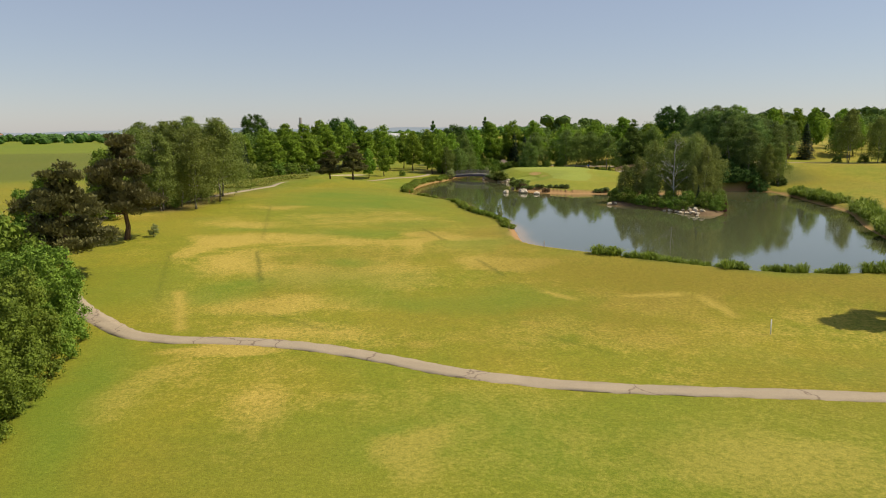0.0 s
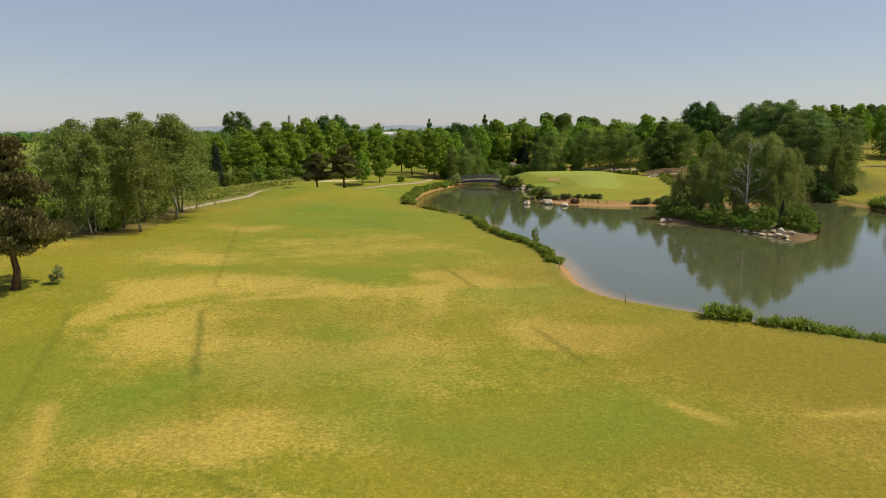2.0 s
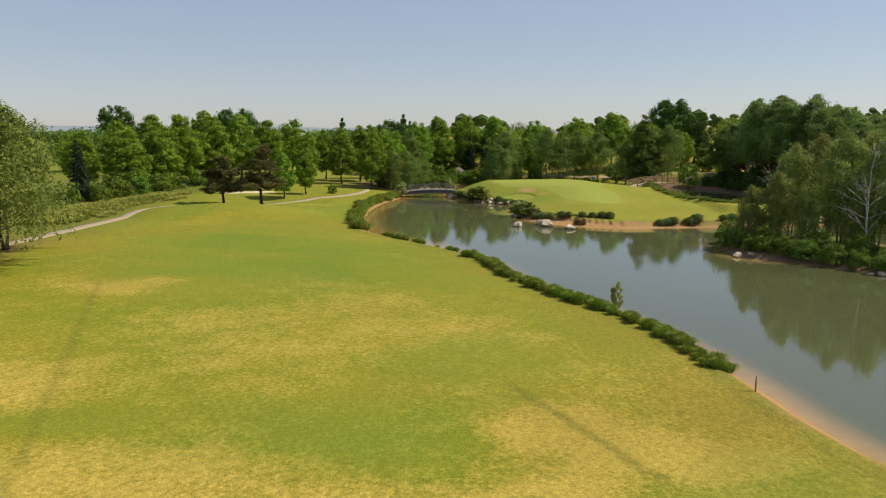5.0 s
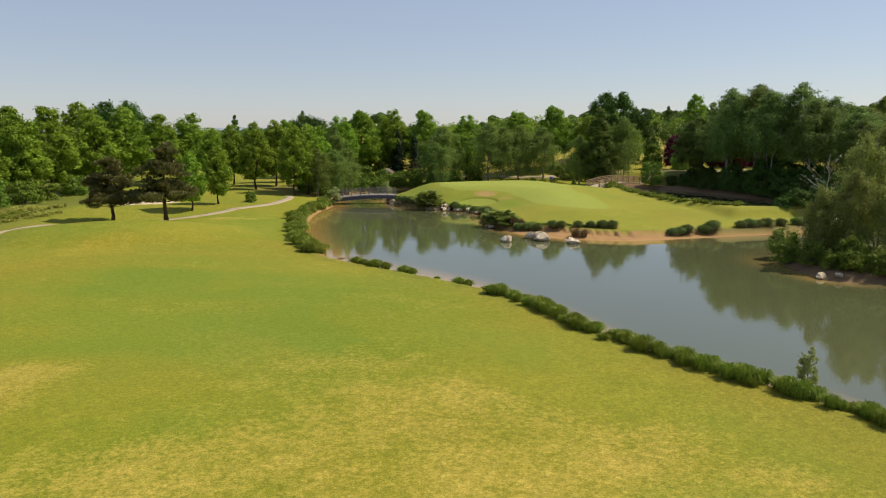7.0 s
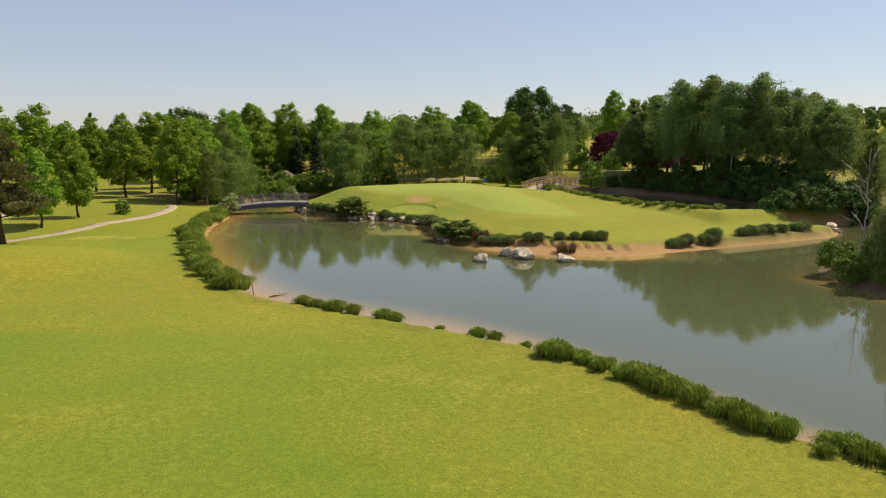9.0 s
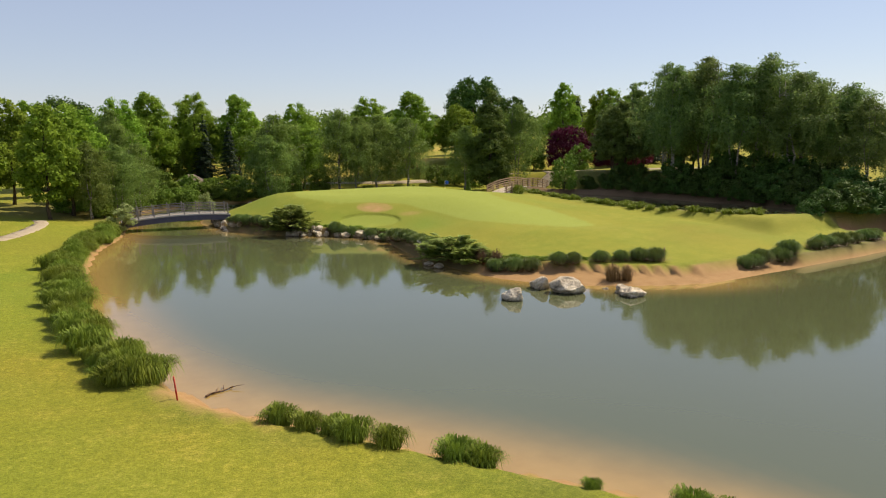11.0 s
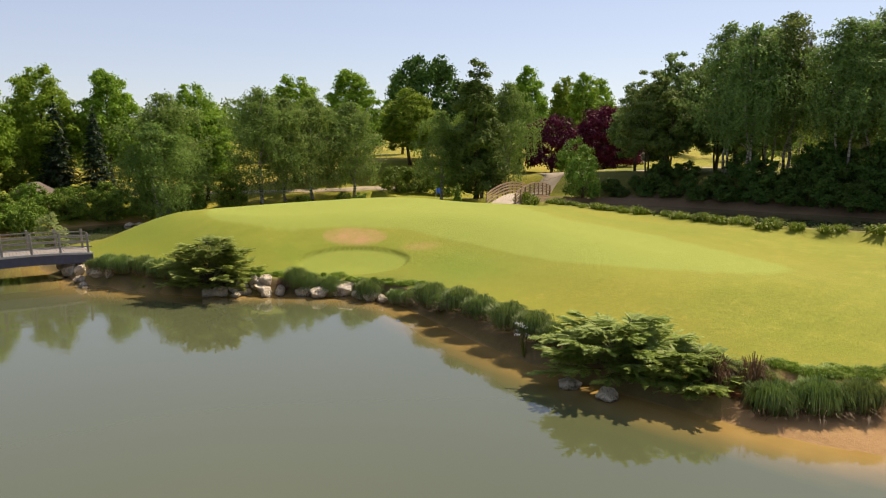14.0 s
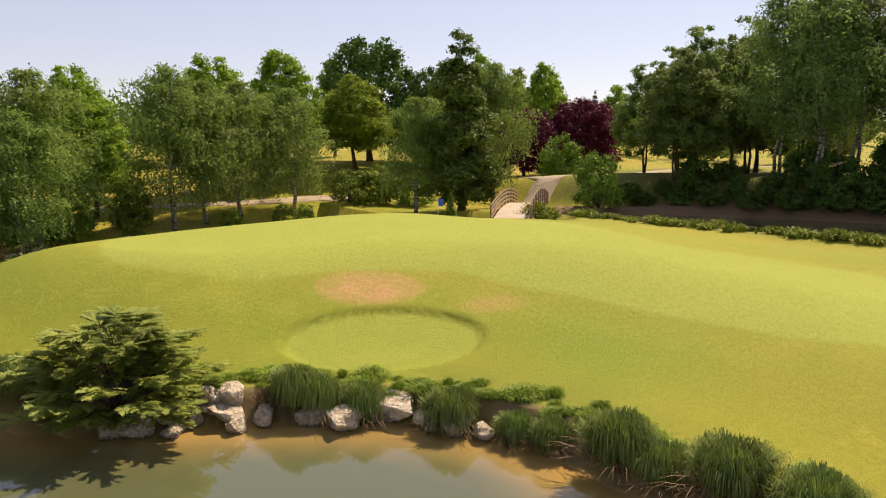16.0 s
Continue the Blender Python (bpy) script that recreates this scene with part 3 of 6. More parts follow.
    lush = lush + 0.8 * stroke(px, py, -21, 44, -12, 17, 3.4) + 0.35 * ease(330, 380, y) * ease(-40, -80, x)
    lush = lush + np.where(isle, 0, 0.40 * ease(140, 162, y) * ease(4, -4, x))
    brown = brown * (1 - 0.8 * np.clip(lush, 0, 1))
    lush = lush + 0.20 * spot(x, y, -11, 116, 24, 34, -8) ** 0.7 + 0.5 * spot(x, y, -26, 58, 9, 9) + 0.5 * spot(x, y, -9, 62, 10, 5) + 0.55 * spot(x, y, 9, 29, 22, 9) ** 0.6 + 0.5 * spot(x, y, -18, 34, 5, 9)
    # darker fringe round the putting edge, with the swale's shading put into the colour
    lush[isle] = lush[isle] + 0.55 * np.exp(-((inside(PUTTING, x[isle], y[isle]) + 3.2) / 2.4) ** 2) * ease(160, 168, y[isle])
    # the lip's shadow on the hollow's upper rim, put into the turf colour
    trench = np.zeros_like(x)
    trench = np.maximum(trench, 0.42 * ease(0.085, 0.01, np.abs(hollow_edge(x, y) - 1)) * ease(-0.5, 1.0, (x - 20.6) * 0.76 + (y - 174.6) * 0.65))
    sand = np.where(isle, 0.25 * ease(0.4, 0.1, back), ease(0.5, 0.1, back))
    sand = np.maximum(sand, ease(0, 0.3, np.maximum(spot(x, y, 19.2, 147.2, 8.8, 5.0, -35), spot(x, y, 28.5, 143.4, 8, 2.8, -12))) * ease(3.0 - 1.1 * ease(21, 26, x), 2.6 - 1.1 * ease(21, 26, x), back))
    sand = np.maximum(sand, ease(0.45, 0.2, back) * (spot(x, y, 38, 142, 18, 4) > 0))
    sand = np.maximum(sand, ease(1.1, 0.5, back) * (spot(x, y, 9.2, 82, 5, 10) > 0))
    sand = np.maximum(sand, ease(1.4, 0.6, back) * ease(0, 0.3, spot(x, y, -5.2, 138.6, 2.6, 4.0, -20)))
    upper = ease(43, 44, x) * ease(66, 62, x) * ease(149.4, 150.4, y) * ease(192, 189, y)
    sand = np.where(back < 0, 1, sand) * (1 - ease(-1.5, 0.0, w)) * (1 - upper)
    green = np.zeros_like(x)
    green[isle] = ease(-0.25, 0.25, inside(PUTTING, x[isle], y[isle])) + 0.35 * ease(-2.2, -1.8, inside(PUTTING, x[isle], y[isle]))
    hollow = spot(x, y, 20.25, 175.0, 2.9, 1.8, -49)
    green = np.maximum(green, 0.25 * isle)
    green = np.maximum(green, 0.75 * ease(0.0, 0.06, hollow))
    rough = ease(3.0, 1.0, back) * (back > 0) * (0.35 + 0.3 * waves(x, y, 5, 9)) + ease(0, 3, w)
    # rough grass under the east wood, its dark tone also painting the trees' shade
    rough = np.maximum(rough, 0.9 * ease(57, 59, x) * ease(82, 74, x) * ease(148, 154, y) * ease(196, 188, y))
    rough = np.maximum(rough, ease(-30, -40, x) * ease(-85, -60, x) * ease(125, 140, y) * ease(330, 230, y) * 0.8)
    rough = np.maximum(rough, 0.75 * ease(-85, -95, x) * ease(150, 170, y) * (1 - ease(330, 370, y)))
    rough = np.maximum(rough, 0.9 * spot(x, y, -38, 180, 6, 26, -12) ** 0.4)
    burnt = 1.0 * spot(x, y, 22.2, 177.4, 1.9, 1.1, -50) ** 0.5 * (0.75 + 0.25 * waves(x, y, 1.2, 4)) + 0.35 * spot(x, y, 23.8, 173.6, 1.3, 0.7, -45)
    bunker = (spot(px, py, -24.8, 182.0, 4.6, 2.6, 20) > 0.05) * 1.0
    soil = np.maximum((spot(x, y, 1, 204, 12, 10) ** 0.5) * 0.55, ease(-35.5, -39, x) * ease(-60, -50, x) * ease(96, 104, y) * (1 - ease(128, 134, y)) * 0.6)
    soil = np.maximum(soil, 0.95 * ease(-1.5, 0, w) * ease(3.0, 1.6, w))
    soil = np.maximum(soil, ease(58, 60, x) * ease(84, 60, x) * ease(148, 152, y) * (1 - ease(184, 192, y)) * 0.2)
    soil = np.maximum(soil, upper * ease(49, 51, x) * ease(3.2, 1.6, back))
    soil = np.maximum(soil, isle * ease(-0.2, 0.0, back) * ease(0.85, 0.45, back) * 0.9 * (1 - np.clip(sand, 0, 1)))
    return {"kept": 0.35 * isle, "brown": np.clip(brown, 0, 1), "dry": np.clip(dry, -0.4, 1.3), "lush": np.clip(lush, 0, 1), "trench": trench * 0.6, "sand": np.clip(sand, 0, 1), "mown": np.clip(green, 0, 1) * 0.92,
            "rough": np.clip(rough, 0, 1), "burnt": np.clip(burnt, 0, 1), "bunker": bunker, "soil": np.clip(soil, 0, 1)}


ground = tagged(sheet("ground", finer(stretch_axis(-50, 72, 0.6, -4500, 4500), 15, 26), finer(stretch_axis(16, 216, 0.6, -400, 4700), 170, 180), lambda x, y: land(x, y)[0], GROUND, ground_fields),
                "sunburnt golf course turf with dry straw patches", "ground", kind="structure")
water = tagged(sheet("water", np.arange(-9, 70, 0.8), np.arange(58, 216, 0.8), lambda x, y: np.zeros_like(x), WATER,
                     lambda x, y: {"shallow": ease(2.6 + 2.4 * ease(118, 134, y) - 2.4 * ease(6, 11, x) * ease(135, 150, y), 0.2, shore(x, y)[0]) ** 1.6 * (1 - 0.85 * ease(25, 32, x)) * (1 - 0.6 * ease(196, 202, y))}, lambda x, y: (shore(x, y)[0] > -0.9) & ~((x > 46.5) & (y > 148.8))),
               "still murky green-brown pond water reflecting the trees", "pond", kind="structure")

water_upper = tagged(sheet("water_upper", np.arange(42.4, 60, 0.8), np.arange(148, 190, 0.8), lambda x, y: np.full_like(x, UPPER), WATER, lambda x, y: {"shallow": 0.05 * ease(1.6, 0.2, shore(x, y)[0])}, lambda x, y: inside(CHANNEL, x, y) > -0.9),
                     "dark still water of the shaded channel behind the green", "water", kind="structure")


def ribbon(name, points, width, mat, label, lift=0.03):
    """A strip of worn surfacing that lies on the ground, with a small broken edge."""
    line = open_line(points)
    along = np.gradient(line, axis=0)
    along /= np.linalg.norm(along, axis=1)[:, None]
    across = np.stack((along[:, 1], -along[:, 0]), 1)
    g = np.random.default_rng(len(line))
    half = width / 2
    bm = bmesh.new()
    rows = []
    for k, (p, c) in enumerate(zip(line, across)):
        row = []
        for s, down in ((-1.03, 0.06), (-1, 0), (-0.33, -0.01), (0.33, -0.01), (1, 0), (1.03, 0.06)):
            q = p + c * (s * half + (g.normal(0, 0.05) if abs(s) >= 1 else 0))
            row.append(bm.verts.new((q[0], q[1], height(*q) + lift - down)))
        rows.append(row)
    for a, b in zip(rows, rows[1:]):
        for i in range(5):
            bm.faces.new((a[i], b[i], b[i + 1], a[i + 1])).smooth = True
    bmesh.ops.recalc_face_normals(bm, faces=bm.faces)
    me = bpy.data.meshes.new(name)
    bm.to_mesh(me)
    me.materials.append(mat)
    return tagged(new(name, me), label, "path", kind="structure")


ribbon("path_near", [(60, 30.4), (45, 32.6), (34, 34.0), (23.3, 35.3), (19.5, 35.8), (14.7, 36.4), (10.4, 37.0), (6.3, 37.8), (1.3, 39.5), (-2.8, 41.6), (-7.2, 43.6), (-11.9, 45.0), (-14.3, 45.4), (-17.4, 45.8), (-20.7, 47.2), (-23.4, 49.6), (-26.8, 52.9), (-31, 57.5),
                     (-37, 63), (-42, 74), (-44, 90), (-43.5, 108), (-40.8, 124), (-37, 139), (-35.2, 150), (-33.6, 158)], 1.5, PATHWAY, "pale grey worn asphalt cart path with cracks")
ribbon("path_far", [(-33.6, 158), (-29, 162.6), (-22, 166.4), (-16, 171), (-11.5, 176.5), (-7.5, 183), (-5.0, 190), (-4.6, 194)], 1.15, PATHWAY,
       "pale cart path curving towards a grove")
ribbon("path_bridge", [(57.2, 192.4), (61.5, 192.6), (67, 190.4), (75, 186.4), (90, 181.4), (112, 177)], 2.4, PATHWAY, "pale dusty path from the timber bridge")
ribbon("path_behind_green", [(60.6, 192.8), (62.6, 198), (60, 205), (53, 211.5), (47, 214), (43.2, 215.6), (39, 218), (36, 222), (28, 232)], 1.35, PATHWAY, "pale path behind the pond arm")

# ---- helpers for things ----
def part(name, bm, mat, parent, label=""):
    """Links a bmesh as one mesh under a thing."""
    me = bpy.data.meshes.new(name)
    bm.to_mesh(me)
    bm.free()
    return link_part(name, me, mat, parent, label)


def link_part(name, me, mat, parent, label=""):
    me.materials.append(mat)
    ob = new(name, me)
    ob.parent = parent
    return tagged(ob, label)


def thing(name, label, category, group=""):
    return tagged(new(name), label, category, group)


def loose_mesh(name, corners):
    """A mesh of loose faces, corners as an array of n x k x 3."""
    n, k = corners.shape[:2]
    me = bpy.data.meshes.new(name)
    me.vertices.add(n * k)
    me.vertices.foreach_set("co", corners.astype(np.float32).ravel())
    me.loops.add(n * k)
    me.loops.foreach_set("vertex_index", np.arange(n * k, dtype=np.int32))
    me.polygons.add(n)
    me.polygons.foreach_set("loop_start", np.arange(0, n * k, k, dtype=np.int32))
    me.update(calc_edges=True)
    return me


def unit(v):
    return v / (np.linalg.norm(v, axis=-1, keepdims=True) + 1e-9)


def leaves_at(g, places, normals, size, slim=0.7, along=None):
    """A pointed leaf at each place, facing its normal, of about that size."""
    n = len(places)
    size = np.broadcast_to(size, (n,)) * g.uniform(0.6, 1.4, n)
    a = unit(np.cross(normals, g.normal(size=(n, 3)))) if along is None else unit(along)
    b = unit(np.cross(normals, a))
    a, b = a * size[:, None] / 2, b * size[:, None] * slim / 2
    skew = g.uniform(-0.4, 0.4, (n, 1))
    return np.stack((places - a - b * 0.7, places + b + a * skew, places + a), 1)


def tube(bm, points, radii, sides=7):
    """A bent, tapered tube through points."""
    rings = []
    points = [Vector(p) for p in points]
    for i, (p, r) in enumerate(zip(points, radii)):
        way = (points[min(i + 1, len(points) - 1)] - points[max(i - 1, 0)]).normalized()
        side = way.cross(Vector((0.31, 0.95, 0.05))).normalized()
        up = way.cross(side)
        rings.append([bm.verts.new(p + (side * math.cos(k * 6.2832 / sides) + up * math.sin(k * 6.2832 / sides)) * r) for k in range(sides)])
    for a, b in zip(rings, rings[1:]):
        for k in range(sides):
            bm.faces.new((a[k], a[(k + 1) % sides], b[(k + 1) % sides], b[k])).smooth = True
    bm.faces.new(rings[-1])
    bm.faces.new(rings[0][::-1])


def box(bm, size, at=(0, 0, 0), turn=None, bevel=0.0):
    m = Matrix.Translation(at) @ (turn or Matrix()) @ Matrix.Diagonal((*size, 1))
    made = bmesh.ops.create_cube(bm, size=1, matrix=m)
    if bevel:
        edges = list({e for v in made["verts"] for e in v.link_edges})
        bmesh.ops.bevel(bm, geom=edges, offset=bevel, segments=1, affect="EDGES")


def trunk_mesh(g, tall, foot, ends, stems=1, low=0.25, lean=0.03):
    """Stem or stems with limbs that reach for the given ends."""
    bm = bmesh.new()
    tops = []
    for s in range(stems):
        ang = g.uniform(0, 6.28)
        off = np.array((math.cos(ang), math.sin(ang), 0)) * (0 if stems == 1 else foot * 1.6)
        sway = np.array((*g.normal(0, lean * tall, 2), 0)) + off * (0 if stems == 1 else 4)
        pts = [off + sway * (u ** 1.5) + np.array((*(g.normal(0, 0.012 * tall, 2) * (u > 0)), tall * 0.88 * u)) for u in np.linspace(0, 1, 8)]
        pts[0][2] = -0.3
        k = 1.0 if stems == 1 else 0.7
        tube(bm, pts, [foot * k * (1.35 if u == 0 else 1 - 0.86 * u) for u in np.linspace(0, 1, 8)], 8)
        tops.append(pts)
    for e in ends:
        pts = tops[g.integers(len(tops))]
        want = max(low * tall, e[2] - 0.45 * np.hypot(e[0], e[1]) - 0.3)
        i = int(np.clip(round(want / (tall * 0.88) * 7), 1, 6))
        a = np.array(pts[i])
        midp = (a + e) / 2 + np.array((0, 0, -0.06 * np.linalg.norm(e - a)))
        r = foot * 0.34 * (1 - i / 9)
        tube(bm, [a, midp, e], [r, r * 0.7, r * 0.2], 5)
    return bm


def crown_points(g, blobs, count, inner=0.45):
    """Places and normals in the outer part of the given blobs (x, y, z, radius, flatness)."""
    weight = blobs[:, 3] ** 2
    pick = g.choice(len(blobs), count, p=weight / weight.sum())
    way = unit(g.normal(size=(count, 3)) + np.array((0, 0, 0.2)))
    r = blobs[pick, 3] * np.clip(g.normal(0.88, 0.15, count), inner, 1.4)
    p = blobs[pick, :3] + way * r[:, None] * np.stack((np.ones(count), np.ones(count), blobs[pick, 4]), 1)
    return p, unit(1.0 * way + 0.50 * g.normal(size=(count, 3)) + np.array((0, 0, 0.25)))


def envelope_blobs(g, tall, base, width, count, shape, blob, flat=0.75, depth=(0.35, 0.95)):
    """Foliage clumps spread through an envelope: shape gives its relative radius between its base (0) and top (1)."""
    out = []
    k = 0
    while len(out) < count:
        u = g.uniform(0, 1)
        if g.uniform() > max(0.15, shape(u)):
            continue
        k += 1
        r = width / 2 * shape(u) * math.sqrt(g.uniform(depth[0] ** 2, depth[1] ** 2))
        a = k * 2.399 + g.normal(0, 0.3)
        s = blob * g.uniform(0.65, 1.25) * (0.6 + 0.4 * shape(u))
        out.append((r * math.cos(a), r * math.sin(a), base + (tall - base) * u, s, flat * g.uniform(0.8, 1.2)))
    return np.array(out)


KINDS = {}


def keep_kind(kind, ob, tall):
    ob.location = (0, 0, -60)
    KINDS.setdefault(kind, []).append((ob, tall))


def broadleaf(kind, seed, tall, base, width, leaf_mat, bark, shape, blobs=120, blob=0.85, leaves=9000, size=0.30, label="", category="tree", name="tree", stems=1, foot=0.22, flat=0.85):
    g = np.random.default_rng(seed)
    t = thing(name, label, category)
    cl = envelope_blobs(g, tall, base, width, blobs, shape, blob, flat)
    p, n = crown_points(g, cl, leaves)
    keep = p[:, 2] > base * 0.5
    part("trunk", trunk_mesh(g, tall, foot, cl[:: max(1, len(cl) // 16), :3], stems), bark, t)
    size = np.full(keep.sum(), size)
    deep = g.uniform(size=len(size)) < 0.16
    p, n = p[keep], n[keep]
    near = cl[np.argmin(((p[deep][:, None] - cl[None, :, :3]) ** 2).sum(2), 1), :3]
    p[deep], size[deep] = near + (p[deep] - near) * 0.5, size[deep] * 2.2
    link_part("crown", loose_mesh("crown", leaves_at(g, p, n, size, 0.85)), leaf_mat, t)
    keep_kind(kind, t, tall)


def birch_outline(u):
    """Relative spread of a birch's limbs between the lowest limb (0) and the top (1)."""
    return 0.06 + min(1.0, 0.80 + 0.7 * u) * max(0.0, 1 - u ** 1.7) ** 0.95


def weeping(kind, seed, tall, width, leaf_mat, limbs=30, strands=5, size=0.20, label="", name="birch_tree", stems=2, low=0.6, foot=0.15, base=0.26, hang=0.17, tuft=24):
    """A birch: limbs that rise and arch over, leafy tufts along them and leaf strands hanging from their twigs."""
    g = np.random.default_rng(seed)
    t = thing(name, label, "tree")
    made, tips = [], []
    for k in range(limbs):
        u = ((k + g.uniform(0.2, 0.8)) / limbs) ** 0.85
        a = k * 2.399 + g.normal(0, 0.35)
        way = np.array((math.cos(a), math.sin(a), 0))
        side = np.array((-way[1], way[0], 0))
        reach = width / 2 * birch_outline(u) * g.uniform(0.55, 1.18)
        start = tall * (base * 0.75 + (0.93 - base * 0.75) * u)
        climb = min(reach * g.uniform(0.40, 1.0), tall * 1.03 - start)
        tips.append(way * reach * 0.85 + np.array((0, 0, start + climb * 0.95)))
        twigs = 8 if reach > 1.2 else 4
        for j in range(twigs):
            v = g.uniform(0.22, 1.0)
            spot_at = way * reach * v + side * g.normal(0, 0.20 * reach + 0.12) + np.array((0, 0, start + climb * math.sin(min(1.0, v * 1.15) * 1.5708) - 0.10 * reach * v * v + g.normal(0, 0.12)))
            n = tuft
            p = spot_at + g.normal(0, 1, (n, 3)) * np.array((0.42, 0.42, 0.26)) * (0.55 + 0.09 * reach)
            made.append(leaves_at(g, p, unit(0.8 * g.normal(size=(n, 3)) + way * 0.5 + np.array((0, 0, 0.9))), size, 0.75))
            for _ in range(strands if v > 0.35 else 2):
                s = spot_at + np.array((*g.normal(0, 0.30, 2), g.uniform(-0.15, 0.1)))
                length = min(g.uniform(0.25, 1.0) ** 1.3 * hang * tall * (1.45 - 0.95 * u), max(0.3, s[2] - low - g.uniform(0, 0.8)))
                m = max(2, int(length / (size * 0.72)))
                w = np.linspace(0, 1, m)[:, None]
                drift = way * 0.22 + np.array((*g.normal(0, 0.12, 2), 0))
                q = s + drift * np.sqrt(w) - np.array((0, 0, 1)) * length * w + g.normal(0, 0.055, (m, 3))
                made.append(leaves_at(g, q, unit(0.7 * g.normal(size=(m, 3)) + way * 0.8 + np.array((0, 0, 0.4))), size * 0.95, 0.62, np.tile((0, 0, -1.0), (m, 1)) + g.normal(0, 0.7, (m, 3))))
    part("trunk", trunk_mesh(g, tall, foot, np.array(tips), stems, 0.16, 0.03), BARK_BIRCH, t)
    link_part("crown", loose_mesh("crown", np.concatenate(made)), leaf_mat, t)
    keep_kind(kind, t, tall)


def pine(kind, seed, tall, width, base, label):
    """A pine: bare lower stem, dark layered needle pads on crooked limbs."""
    g = np.random.default_rng(seed)
    t = thing("pine_tree", label, "tree")
    cl = envelope_blobs(g, tall, base, width, 110, lambda u: max(0.16, (1 - 0.78 * u ** 1.6) * (0.8 + 0.2 * math.sin(u * 15))), 0.80, 0.5, (0.2, 1.0))
    p, n = crown_points(g, cl, 20000, 0.2)
    tilt = unit(n + np.array((0, 0, 0.7)))
    part("trunk", trunk_mesh(g, tall, tall * 0.022, cl[::3, :3], 1, base / tall, 0.02), BARK_PINE, t)
    link_part("crown", loose_mesh("crown", leaves_at(g, p, n, 0.34, 0.55, tilt)), LEAF_PINE, t)
    keep_kind(kind, t, tall)


def spruce(kind, seed, tall, width, mat, label, leaves=5000, name="spruce_tree", slim=0.3, size=0.42):
    """A cone of drooping tiers."""
    g = np.random.default_rng(seed)
    t = thing(name, label, "tree")
    u = 1 - np.sqrt(g.uniform(0, 1, leaves))
    tier = (np.floor(u * 16) + g.uniform(0, 0.7, leaves)) / 16
    a = g.uniform(0, 6.283, leaves)
    lobes = 0.78 + 0.22 * np.sin(a * 5 + np.floor(u * 16) * 2.1)
    r = width / 2 * (1 - tier) ** 0.9 * lobes * np.sqrt(g.uniform(0.1, 1, leaves))
    out = np.stack((np.cos(a), np.sin(a), np.zeros(leaves)), 1)
    p = out * r[:, None] + np.array((0, 0, 1)) * (tall * 0.06 + tall * 0.94 * tier - 0.22 * r)[:, None]
    part("trunk", trunk_mesh(g, tall, tall * 0.016, np.zeros((0, 3)), 1), BARK, t)
    link_part("crown", loose_mesh("crown", leaves_at(g, p, unit(out + np.array((0, 0, 1.2)) + 0.5 * g.normal(size=(leaves, 3))), size, slim, out + np.array((0, 0, -0.35)) + 0.35 * g.normal(size=(leaves, 3)))), mat, t)
    keep_kind(kind, t, tall)


def juniper(name, seed, wide, tall, label, offshoots=52, rust=0.0):
    """A spreading juniper: tiers of feathery sprays that reach outwards with raised tips."""
    g = np.random.default_rng(seed)
    t = thing(name, label, "shrub")
    bm = bmesh.new()
    fresh, brown = [], []
    pairs = 13
    for k in range(offshoots):
        a = k * 2.399 + g.normal(0, 0.2)
        u = (k + 0.5) / offshoots
        rise = tall * (0.06 + 0.86 * u ** 0.85) * g.uniform(0.85, 1.12)
        reach = wide / 2 * (1.02 - 0.72 * u ** 2.2) * g.uniform(0.55, 1.20)
        way = np.array((math.cos(a), math.sin(a), 0))
        s = np.linspace(0, 1, 9)
        line = way * (reach * s)[:, None] + np.array((0, 0, 1)) * (rise * (1 - (1 - s) ** 1.7) + reach * (0.16 * u - 0.06) * s ** 2)[:, None] + g.normal(0, 0.025, (9, 3))
        tube(bm, [tuple(v) for v in line[:8]], np.linspace(0.030, 0.006, 8), 5)
        side = np.array((-way[1], way[0], 0))
        withered = g.uniform() < rust and u < 0.3
        for j in range(34):
            s0 = 1.0 if j == 0 else g.uniform(0.2, 1.0) ** 0.55
            i = min(7, int(s0 * 8))
            p0 = line[i] + (line[i + 1] - line[i]) * (s0 * 8 - i)
            d = unit(way * g.uniform(0.6, 1.2) + side * (g.normal(0, 0.75) if j else 0) + np.array((0, 0, g.uniform(0.0, 0.38))))
            fan = unit(np.cross(d, np.array((0, 0, 1.0)) + g.normal(0, 0.25, 3)))
            spray = g.uniform(0.36, 0.68) * (1.2 - 0.35 * s0)
            v = np.linspace(0.08, 1.0, pairs)
            axis = p0 + d * (spray * v)[:, None] - np.array((0, 0, 0.10)) * (v ** 2)[:, None] * spray
            long = spray * (0.08 + 0.20 * np.sin(v * 2.6)) * g.uniform(0.8, 1.2, pairs)
            for sign in (-1, 1):
                tip = axis + (d * 0.75 + fan * sign * 0.65)[None] * long[:, None] + g.normal(0, 0.012, (pairs, 3)) - np.array((0, 0, 0.15)) * long[:, None]
                made = np.stack((axis - d * 0.036, axis + d * 0.036, tip), 1)
                (brown if withered else fresh).append(made)
    part("stem", bm, BARK, t)
    link_part("foliage", loose_mesh("foliage", np.concatenate(fresh)), LEAF_JUNIPER, t)
    if brown:
        link_part("withered_foliage", loose_mesh("withered_foliage", np.concatenate(brown)), LEAF_RUST, t, "rust-brown withered twigs")["kind"] = "stuff"
    return t


